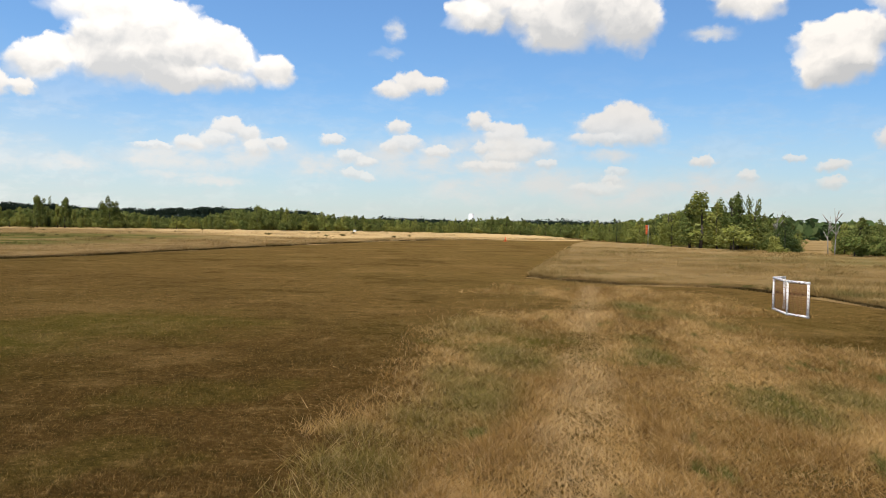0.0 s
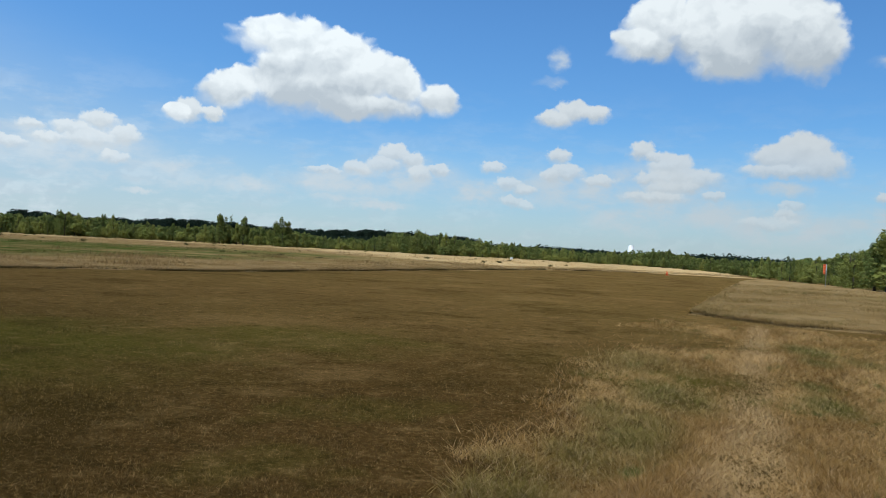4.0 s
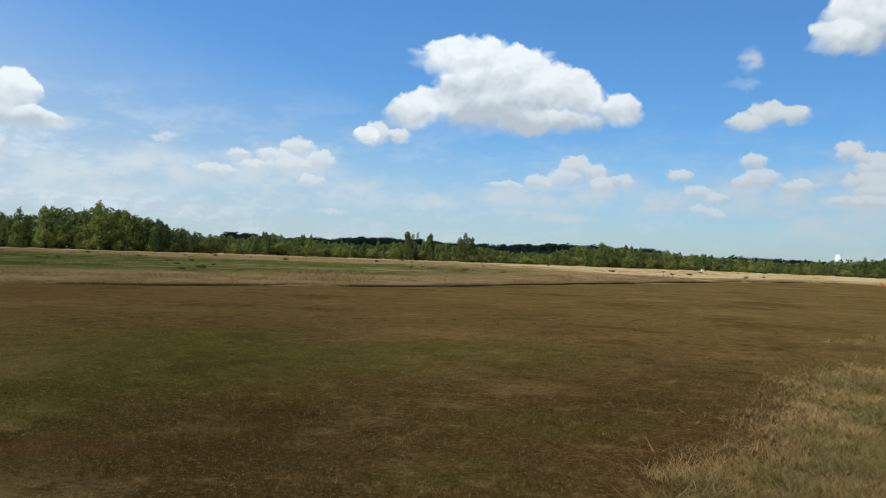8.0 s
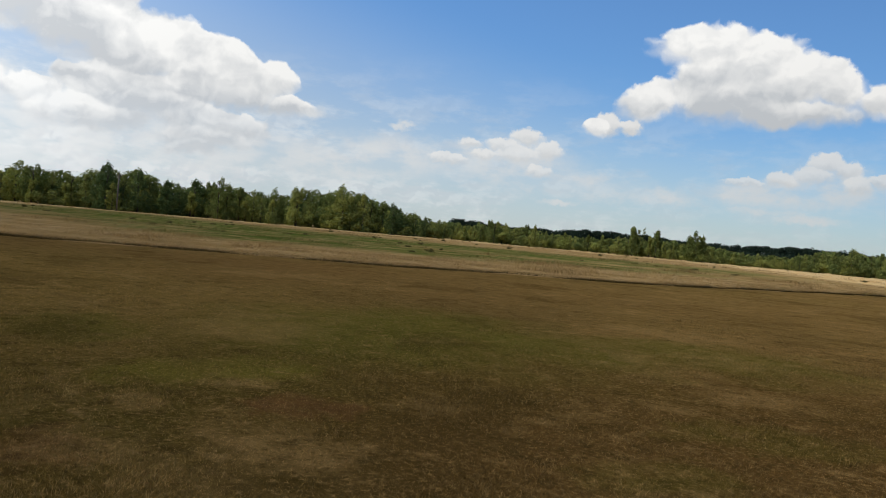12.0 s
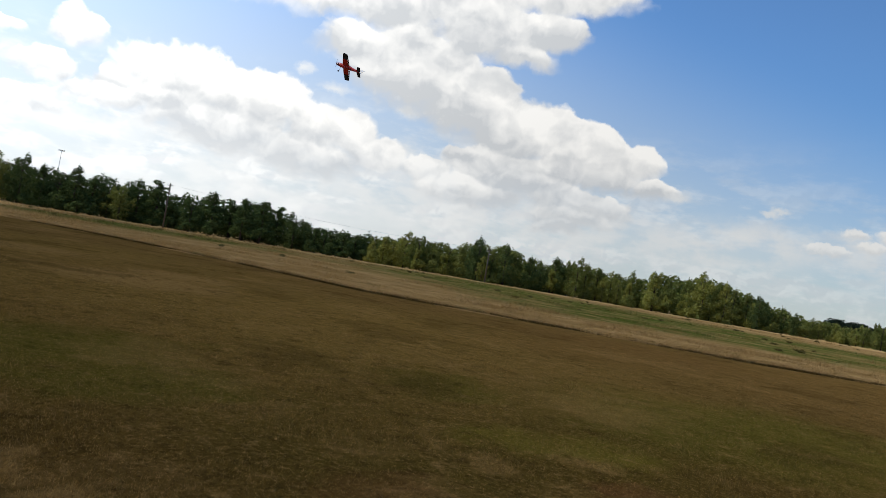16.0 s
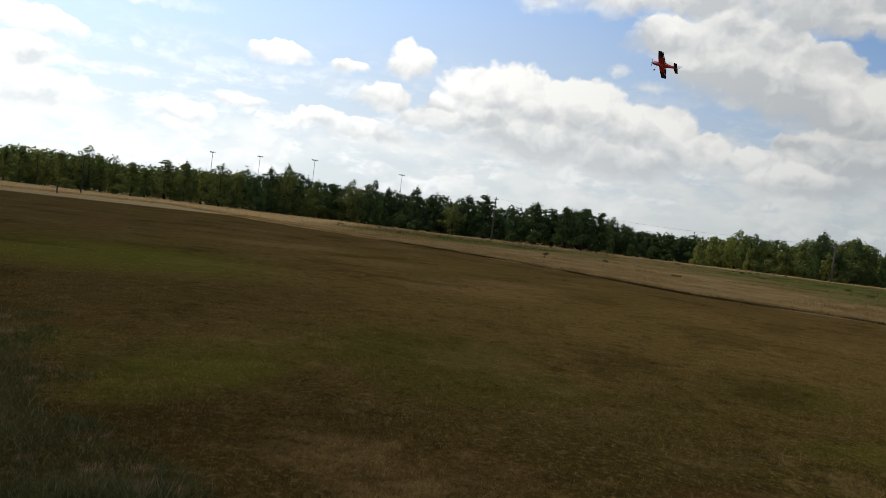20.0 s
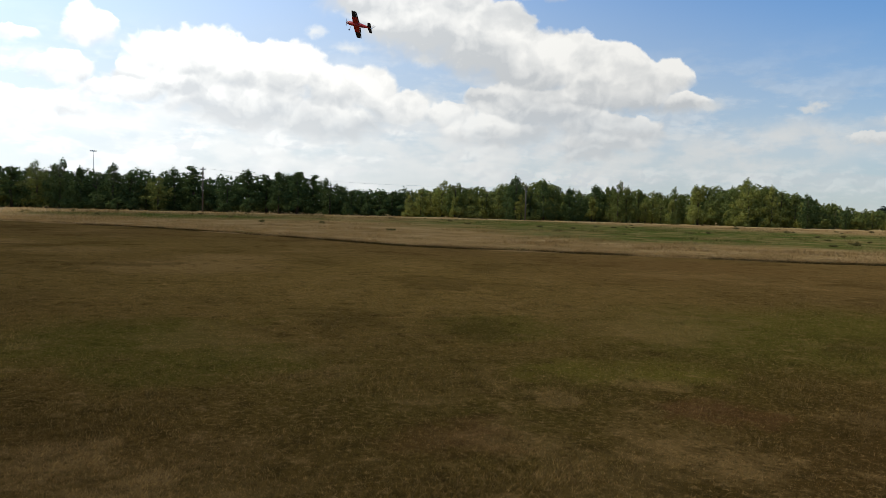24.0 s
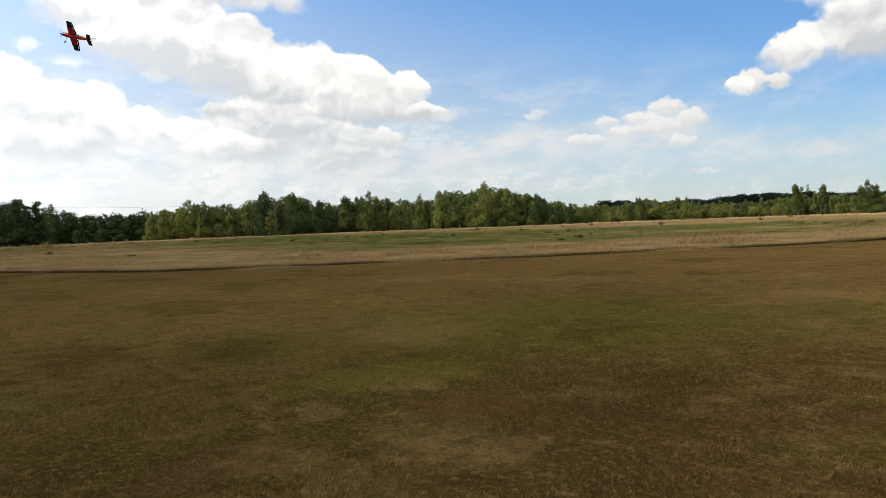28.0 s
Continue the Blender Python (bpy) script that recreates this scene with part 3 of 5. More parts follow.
# green tufts in the dry grass: x, y, radius, strength
TUFTS = [(-1.1, 4.3, 0.8, 0.65), (-0.6, 5.5, 0.8, 0.6), (-0.1, 6.8, 0.7, 0.55), (0.4, 8.1, 0.8, 0.6), (1.0, 9.8, 0.8, 0.6), (1.4, 11.8, 0.8, 0.45), (-0.7, 6.0, 0.5, 0.45), (-1.0, 4.6, 0.5, 0.6), (0.3, 7.6, 0.8, 0.7), (0.8, 10.0, 0.9, 0.75), (4.0, 16.3, 0.9, 0.85), (3.7, 14.6, 0.6, 0.7), (2.7, 10.2, 0.6, 0.8), (2.9, 11.6, 0.5, 0.75),
         (4.5, 14.9, 0.7, 0.7), (4.8, 13.4, 0.6, 0.6), (3.2, 7.4, 0.8, 0.7), (4.0, 7.7, 0.7, 0.7), (4.7, 6.6, 0.8, 0.7), (0.1, 8.6, 0.6, 0.6), (0.6, 13.0, 1.3, 0.5), (-0.9, 5.2, 0.5, 0.5), (5.6, 12.2, 0.6, 0.5), (1.6, 18.0, 1.2, 0.4)]
DRY_BLADES = blade_material("long dry blades", 1.0, False, ((0.265, 0.152, 0.046), (0.47, 0.290, 0.105), (0.120, 0.120, 0.027), (0.62, 0.42, 0.20)), 0.8, True)
ROUGH_BLADES = blade_material("rough green blades", 1.0, False, ((0.050, 0.054, 0.014), (0.088, 0.080, 0.024), (0.30, 0.185, 0.098), (0.26, 0.23, 0.12)), 1.4)
MEADOW_BLADES = blade_material("meadow blades", 1.0, False, ((0.23, 0.150, 0.057), (0.36, 0.240, 0.102), (0.13, 0.122, 0.036), (0.48, 0.335, 0.155)), 0.3)
BLOCK_BLADES = blade_material("olive tall blades", 1.0, False, ((0.23, 0.155, 0.052), (0.37, 0.245, 0.096), (0.115, 0.112, 0.030), (0.46, 0.32, 0.14)), 0.3)
EDGE_BLADES = blade_material("short dark blades", 1.0, False, ((0.075, 0.053, 0.019), (0.115, 0.080, 0.030), (0.060, 0.060, 0.017), (0.19, 0.13, 0.055)), 0.6)
meadow_tints = meadow_group("meadow tints", 1.12, 1.0)
MEADOW, TALL_GRASS = meadow_material("tall meadow grass", meadow_tints), meadow_material("olive tall grass", meadow_group("block tints", 0.92, 0.25))
FAR_BLADES = blade_material("far meadow blades", 1.12, group=meadow_tints, pale=0.15)
LEAF_LIGHT = leaf_material("light green leaves", (0.195, 0.222, 0.048), (0.275, 0.275, 0.060), (0.36, 0.36, 0.12))
LEAF_MID = leaf_material("green leaves", (0.108, 0.142, 0.036), (0.165, 0.185, 0.048), (0.26, 0.265, 0.085))
LEAF_DARK = leaf_material("dark green foliage", (0.056, 0.092, 0.032), (0.084, 0.118, 0.038), (0.125, 0.155, 0.058))
WEED_LEAF = leaf_material("olive weed leaves", (0.085, 0.080, 0.026), (0.12, 0.10, 0.036), (0.15, 0.13, 0.055))
LEAF_FAR = leaf_material("far dark woods", (0.020, 0.032, 0.022), (0.028, 0.042, 0.026), (0.040, 0.055, 0.034))
BARK = painted("grey-brown bark", (0.060, 0.048, 0.036), 0.95)
DEAD_WOOD = painted("bleached dead wood", (0.27, 0.24, 0.20), 0.85)
POLE_WOOD = painted("weathered pole wood", (0.10, 0.085, 0.07), 0.85)
DARK_POLE = painted("dark painted steel", (0.03, 0.03, 0.032), 0.6, 0.3)
STEEL = painted("galvanised steel", (0.45, 0.46, 0.47), 0.45, 0.7)
PVC = taped_pipe()
NET = painted("dark net cord", (0.26, 0.125, 0.055), 0.9)
ORANGE = painted("orange cloth", (0.72, 0.13, 0.04), 0.75)
WHITE_PAINT = painted("white paint", (0.80, 0.80, 0.78), 0.5)
RED_FILM = painted("red covering film", (0.42, 0.030, 0.020), 0.25)
BLACK_FILM = painted("black covering film", (0.022, 0.022, 0.026), 0.25)
GLASS_TINT = painted("tinted canopy", (0.03, 0.035, 0.045), 0.12)
CABLE = painted("black cable", (0.03, 0.03, 0.03), 0.6)

# ---- building blocks ----
rng = np.random.default_rng(7)


def at(yaw, r):
    """The place on the ground at a heading to the left of +y and a distance."""
    return -r * math.sin(radians(yaw)), r * math.cos(radians(yaw))


def mesh_of(name, points, faces, mat):
    """A mesh from arrays: points (n, 3), faces (m, 3) or (m, 4)."""
    points, faces = np.asarray(points, np.float32), np.asarray(faces, np.int32)
    me = bpy.data.meshes.new(name)
    me.vertices.add(len(points))
    me.vertices.foreach_set("co", points.ravel())
    n, k = faces.shape
    me.loops.add(n * k)
    me.loops.foreach_set("vertex_index", faces.ravel())
    me.polygons.add(n)
    me.polygons.foreach_set("loop_start", np.arange(0, n * k, k, dtype=np.int32))
    me.update(calc_edges=True)
    me.materials.append(mat)
    return me


def mesh_bm(name, bm, mat, smooth=True):
    me = bpy.data.meshes.new(name)
    for f in bm.faces:
        f.smooth = smooth
    bm.normal_update()
    bm.to_mesh(me)
    bm.free()
    me.materials.append(mat)
    return me


def part(name, mesh, parent, label=""):
    ob = new(name, mesh)
    ob.parent = parent
    return tagged(ob, label)


def tube(bm, a, b, ra, rb=None, n=8):
    """A tapered round bar between two places."""
    a, b = Vector(a), Vector(b)
    m = Matrix.Translation((a + b) / 2) @ (b - a).to_track_quat("Z", "Y").to_matrix().to_4x4()
    bmesh.ops.create_cone(bm, cap_ends=True, segments=n, radius1=ra, radius2=ra if rb is None else rb, depth=(b - a).length, matrix=m)
    return bm


def block(bm, size, m=Matrix(), bevel=0.0):
    made = bmesh.ops.create_cube(bm, size=1.0, matrix=m @ Matrix.Diagonal((*size, 1)))
    if bevel:
        edges = list({e for v in made["verts"] for e in v.link_edges})
        bmesh.ops.bevel(bm, geom=edges, offset=bevel, segments=2, affect="EDGES")
    return bm


def inside_polygon(x, y, corners):
    """Which of the places lie in a polygon."""
    hit = np.zeros(len(x), bool)
    for (xa, ya), (xb, yb) in zip(corners, corners[1:] + corners[:1]):
        cross = (ya > y) != (yb > y)
        hit ^= cross & (x < (xb - xa) * (y - ya) / (yb - ya + 1e-12) + xa)
    return hit


# ---- plan of the field ----
# where the mown strip ends against the tall meadow: heading, distance
MOWN_END = [(136, 82), (125, 89), (119, 94), (115, 99), (109, 103), (105.5, 88), (102, 74), (98, 65), (94, 58.5), (89, 52.5), (84, 46), (80.5, 42.2), (72, 34.6), (64.6, 33.2), (56.3, 32.7),
            (48, 32.6), (44, 32.7), (35.7, 35.2), (28.4, 36.8), (23.4, 40.0), (20, 43.8), (17.5, 46.6), (15, 50.6), (11, 57.5), (7.5, 66), (4, 77), (0, 88), (-4.5, 93), (-8.0, 95), (-10.6, 96)]
RIGHT_BLOCK = [(-6.1, 25.6), (-12.46, 23.4), (-20, 23.7), (-25.86, 21.1), (-30.51, 18.6), (-45.48, 15), (-56.64, 60), (-33.39, 56), (-27.72, 56), (-19.91, 68), (-16.09, 76), (-10.4, 92), (-9.4, 80)]
DRY_PATCH = [(11, 3.2), (6.5, 4.7), (3.0, 6.3), (0.0, 8.4), (-2.2, 10.6), (-4.0, 14.5), (-5.4, 20.8), (-10, 21.5), (-17.3, 21.0), (-19.44, 17), (-22.14, 12.7), (-26.88, 10.5), (-30.97, 8.6), (-56.64, 6), (-93.84, 3), (-56.64, 2.4), (-10, 2.6)]
ROUGH_PATCH = [(122, 19), (117.8, 11), (115, 7.5), (112, 5.5), (108.5, 4.3), (113, 3.5), (150, 3.2), (165, 14), (140, 22)]


def corners(rows):
    return [at(a, r) for a, r in rows]


def raised_sheet(name, rim, mat, lift, label, category, slope=0.5):
    """A stand of tall grass as a mass: a top at its height, and a steep frayed side down to the turf."""
    bm = bmesh.new()
    fine = []
    for (xa, ya), (xb, yb) in zip(rim, rim[1:] + rim[:1]):
        steps = max(1, int(math.hypot(xb - xa, yb - ya) / 1.2))
        steps = min(steps, 60)
        fine += [(xa + (xb - xa) * i / steps, ya + (yb - ya) * i / steps) for i in range(steps)]
    n = len(fine)
    area = sum(fine[i - 1][0] * fine[i][1] - fine[i][0] * fine[i - 1][1] for i in range(n))
    turn = 1 if area > 0 else -1
    foot, top = [], []
    for i, (x, y) in enumerate(fine):
        (xa, ya), (xb, yb) = fine[i - 1], fine[(i + 1) % n]
        d = Vector((xb - xa, yb - ya, 0)).normalized()
        inward = Vector((-d.y, d.x, 0)) * turn
        wave = noise.noise((x * 0.35, y * 0.35, 0.0)) * 0.5 + noise.noise((x * 1.3, y * 1.3, 4.0)) * 0.25
        p = Vector((x, y, 0.004)) + inward * wave
        foot.append(bm.verts.new(p))
        low = 0.3 if y < -10 else 1.0
        top.append(bm.verts.new(p + inward * slope + Vector((0, 0, low * lift * (0.85 + 0.4 * wave)))))
    for i in range(n):
        bm.faces.new((foot[i - 1], foot[i], top[i], top[i - 1]))
    bm.faces.new(top)
    bmesh.ops.triangulate(bm, faces=[f for f in bm.faces if len(f.verts) > 4])
    bmesh.ops.recalc_face_normals(bm, faces=bm.faces)
    return tagged(new(name, mesh_bm(name, bm, mat, False)), label, category, kind="structure")


# the ground: one sheet to the horizon, finer near the walk
bm = bmesh.new()
rings = [0.0, 3, 6, 10, 16, 25, 40, 70, 120, 200, 350, 700, 1400, 2800, 4700]
rim_before = [bm.verts.new((0, 0, 0))]
for r in rings[1:]:
    rim_now = [bm.verts.new((r * math.cos(a * math.tau / 64), r * math.sin(a * math.tau / 64), 0)) for a in range(64)]
    for i in range(64):
        if len(rim_before) == 1:
            bm.faces.new((rim_before[0], rim_now[i - 1], rim_now[i]))
        else:
            bm.faces.new((rim_before[i - 1], rim_now[i - 1], rim_now[i], rim_before[i]))
    rim_before = rim_now
bmesh.ops.recalc_face_normals(bm, faces=bm.faces)
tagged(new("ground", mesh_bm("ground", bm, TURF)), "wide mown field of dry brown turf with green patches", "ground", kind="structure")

MEADOW_RIM = corners(MOWN_END) + corners([(-6, 230), (10, 260), (30, 270), (50, 270), (70, 260), (90, 260), (110, 260), (136, 260)])
raised_sheet("meadow", MEADOW_RIM, MEADOW, 0.13, "unmown meadow of tall straw-coloured and green grass", "meadow", 0.9)
raised_sheet("tall_grass", corners(RIGHT_BLOCK), TALL_GRASS, 0.14, "stand of tall dry grass beside the mown path", "tall grass")

raised_sheet("far_field", corners([(-18, 82), (-27, 74), (-40, 74), (-40, 165), (-18, 165)]), TALL_GRASS, 0.12, "pale dry field beyond the bushes", "field")


# ---- grass ----
def blades(name, x, y, tall, wide, mat, label, lean=0.5, base=0.0):
    """Blades of grass, one thin triangle each, bent by the wind and at every angle."""
    n = len(x)
    a = rng.uniform(0, math.tau, n)
    b = rng.uniform(0, math.tau, n)
    off = rng.normal(0, lean, (2, n)) * tall
    p = np.empty((n, 3, 3), np.float32)
    p[:, 0] = np.stack([x - np.cos(a) * wide / 2, y - np.sin(a) * wide / 2, np.full(n, base)], 1)
    p[:, 1] = np.stack([x + np.cos(a) * wide / 2, y + np.sin(a) * wide / 2, np.full(n, base)], 1)
    p[:, 2] = np.stack([x + off[0], y + off[1], base + tall * (0.75 + 0.25 * np.cos(b))], 1)
    ob = new(name, mesh_of(name, p.reshape(-1, 3), np.arange(3 * n).reshape(-1, 3), mat))
    return tagged(ob, label, "grass", kind="stuff")


def sown(n, yaw_low, yaw_high, near, far):
    """Places over a fan of ground, ever sparser with the distance."""
    a = np.radians(rng.uniform(yaw_low, yaw_high, n))
    r = near * (far / near) ** rng.uniform(0, 1, n)
    return -r * np.sin(a), r * np.cos(a), r


def value_noise(x, y, scale, seed):
    """Smooth random values over the ground, 0 to 1."""
    table = np.random.default_rng(seed).random((64, 64))
    u, v = x * scale, y * scale
    i, j = np.floor(u).astype(int), np.floor(v).astype(int)
    f, g = u - i, v - j
    f, g = f * f * (3 - 2 * f), g * g * (3 - 2 * g)
    i, j = i % 64, j % 64
    k, l = (i + 1) % 64, (j + 1) % 64
    return (table[i, j] * (1 - f) + table[k, j] * f) * (1 - g) + (table[i, l] * (1 - f) + table[k, l] * f) * g


def warped(x, y, stray=0.25):
    """The places shifted about, so that the borders between kinds of grass fray."""
    wx = x + (value_noise(x, y, 0.5, 14) - 0.5) * 2.6 + (value_noise(x, y, 2.2, 15) - 0.5) * 1.2 + rng.normal(0, stray, len(x))
    wy = y + (value_noise(x, y, 0.5, 16) - 0.5) * 2.6 + (value_noise(x, y, 2.2, 17) - 0.5) * 1.2 + rng.normal(0, stray, len(x))
    return wx, wy


dry, rough_zone = corners(DRY_PATCH), corners(ROUGH_PATCH)
x, y, r = sown(700000, -38, 132, 3.6, 30)
wx, wy = warped(x, y)
keep = ~inside_polygon(wx - 0.6, wy, dry) & (rng.uniform(0, 1, len(x)) < (30 - r) / 16)
x, y, r = x[keep], y[keep], r[keep]
clump = value_noise(x, y, 1.6, 3) * 0.6 + value_noise(x, y, 5.0, 4) * 0.4
blades("grass", x, y, (0.011 + 0.045 * clump ** 2.2) * rng.uniform(0.5, 1.4, len(x)), 0.0026 + 0.0006 * r, TURF_BLADES, "short mown turf, brown and olive with straw tufts", 0.6)

# the same turf under and behind the walk
x, y, r = sown(150000, 132, 322, 0.6, 14)
x2, y2, r2 = sown(60000, -38, 132, 0.6, 3.6)
x, y, r = np.concatenate([x, x2]), np.concatenate([y, y2]), np.concatenate([r, r2])
wx, wy = warped(x, y)
keep = ~inside_polygon(wx, wy, dry) & ~inside_polygon(wx, wy, rough_zone)
x, y, r = x[keep], y[keep], r[keep]
clump = value_noise(x, y, 1.6, 3) * 0.6 + value_noise(x, y, 5.0, 4) * 0.4
blades("near_grass", x, y, (0.012 + 0.065 * clump ** 2.5) * rng.uniform(0.5, 1.4, len(x)), 0.0026 + 0.0008 * r, TURF_BLADES, "short mown turf, brown and olive", 0.9)

x, y, r = sown(760000, -40, 20, 2.6, 26)
x2, y2, r2 = sown(70000, -96, -40, 2.2, 16)
x, y, r = np.concatenate([x, x2]), np.concatenate([y, y2]), np.concatenate([r, r2])
wx2, wy2 = warped(x, y, 0.55)
keep = inside_polygon(wx2 - 0.3, wy2, dry) & (rng.uniform(0, 1, len(x)) < 0.25 + 1.3 * value_noise(x - 0.19 * y, 0.4 * y, 1.1, 12))
x, y, r = x[keep], y[keep], r[keep]
clump = value_noise(x - 0.19 * y, 0.4 * y, 1.6, 5) * 0.5 + value_noise(x, y, 3.7, 6) * 0.5
blades("dry_grass", x, y, (0.03 + 0.16 * clump ** 2) * rng.uniform(0.5, 1.2, len(x)), np.where(rng.uniform(0, 1, len(x)) < 0.3, 0.0042, 0.0022) + 0.0006 * r, DRY_BLADES, "ankle-high straw-coloured grass with green tufts", 0.9)

x, y, r = sown(320000, 100, 168, 3.0, 22)
wx, wy = warped(x, y, 0.15)
keep = inside_polygon(wx, wy, rough_zone)
x, y, r = x[keep], y[keep], r[keep]
clump = value_noise(x, y, 1.5, 8) * 0.6 + value_noise(x, y, 4.0, 9) * 0.4
blades("rough_grass", x, y, (0.03 + 0.15 * clump ** 2) * rng.uniform(0.5, 1.4, len(x)), 0.0030 + 0.0007 * r, ROUGH_BLADES, "uncut greenish grass with seed heads", 0.6)


def fringe(rim, count, depth):
    """Places in a band along an open line, on its inner side (away from the walk)."""
    rim = np.array(rim)
    seg = rim[1:] - rim[:-1]
    length = np.hypot(*seg.T)
    near = 1 / np.maximum(20, np.hypot(*((rim[1:] + rim[:-1]) / 2).T)) ** 1.0
    pick = rng.choice(len(seg), count, p=length * near / (length * near).sum())
    u = rng.uniform(0, 1, count)
    p = rim[pick] + seg[pick] * u[:, None]
    out = p / np.hypot(*p.T)[:, None]
    return p + out * (rng.uniform(0, 1, count) ** 1.6 * depth)[:, None]


def standing(p, rim):
    return p[inside_polygon(p[:, 0], p[:, 1], rim)]


p = standing(fringe(corners(MOWN_END[1:]), 190000, 13.0), MEADOW_RIM)
r = np.hypot(*p.T)
clump = value_noise(p[:, 0], p[:, 1], 0.5, 21) * 0.5 + value_noise(p[:, 0], p[:, 1], 1.7, 23) * 0.5
blades("meadow_grass", p[:, 0], p[:, 1], (0.03 + 0.17 * clump ** 1.5) * rng.uniform(0.6, 1.3, len(p)), 0.008 + 0.00035 * r, MEADOW_BLADES, "tall straw-coloured grass along the mown edge", 0.9, 0.09)
# clumps that stand up all over the meadow
x, y, r = sown(460000, -2, 126, 36, 150)
clump = value_noise(x, y, 0.22, 31) * 0.45 + value_noise(x, y, 0.8, 32) * 0.55
keep = inside_polygon(x, y, MEADOW_RIM) & (rng.uniform(0, 1, len(x)) < 1.8 * clump ** 2)
x, y, r, clump = x[keep], y[keep], r[keep], clump[keep]
blades("far_meadow_grass", x, y, (0.04 + 0.55 * clump ** 3) * rng.uniform(0.5, 1.4, len(x)), 0.012 + 0.0006 * r, FAR_BLADES, "clumps of straw-coloured and green meadow grass", 0.5, 0.05)
block_rim = corners(RIGHT_BLOCK)
p = standing(np.concatenate([fringe(corners(RIGHT_BLOCK[:6]), 200000, 40.0), fringe(corners([(-9.4, 80), (-6.1, 25.6)]), 12000, 3.0)]), block_rim)
r = np.hypot(*p.T)
clump = value_noise(p[:, 0], p[:, 1], 0.35, 22) * 0.6 + value_noise(p[:, 0], p[:, 1], 1.5, 24) * 0.4
blades("tall_grass_fringe", p[:, 0], p[:, 1], (0.03 + 0.34 * clump ** 2) * rng.uniform(0.6, 1.3, len(p)), 0.007 + 0.0005 * r, BLOCK_BLADES, "tall dry grass along the mown path", 0.6, 0.08)
# darker short grass along the edges of the tall stands
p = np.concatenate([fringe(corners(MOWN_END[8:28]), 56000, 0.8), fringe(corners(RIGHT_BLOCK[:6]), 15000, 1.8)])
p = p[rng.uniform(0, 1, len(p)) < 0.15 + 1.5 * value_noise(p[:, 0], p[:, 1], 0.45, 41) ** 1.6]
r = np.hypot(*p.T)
blades("edge_grass", p[:, 0], p[:, 1], 0.13 * rng.uniform(0.3, 1.4, len(p)), 0.012 + 0.0003 * r, EDGE_BLADES, "short dark grass along the mown edge", 0.5, 0.0)


# ---- trees ----
def leaf_cloud(centres, radii, count, size, r, squash=1.0):
    """Leaf clumps strewn over the skins of some lobes: quads that face roughly outwards."""
    centres, radii = np.array(centres, float), np.array(radii, float)
    weight = (radii.max(1) ** 2)
    pick = r.choice(len(centres), count, p=weight / weight.sum())
    d = r.normal(0, 1, (count, 3))
    d /= np.linalg.norm(d, axis=1, keepdims=True)
    depth = r.uniform(0.3, 1.0, count) ** 0.45 + r.normal(0, 0.09, count)
    c = centres[pick] + d * radii[pick] * depth[:, None]
    nrm = d + r.normal(0, 0.42, (count, 3))
    nrm /= np.linalg.norm(nrm, axis=1, keepdims=True)
    t = np.cross(nrm, r.normal(0, 1, (count, 3)))
    t /= np.linalg.norm(t, axis=1, keepdims=True)
    b = np.cross(nrm, t)
    s = size * r.uniform(0.5, 1.3, count)[:, None]
    k = r.uniform(0.45, 0.9, count)[:, None]
    q = np.stack([c - t * s, c - b * s * k, c + t * s, c + b * s * k], 1)
    return q.reshape(-1, 3)


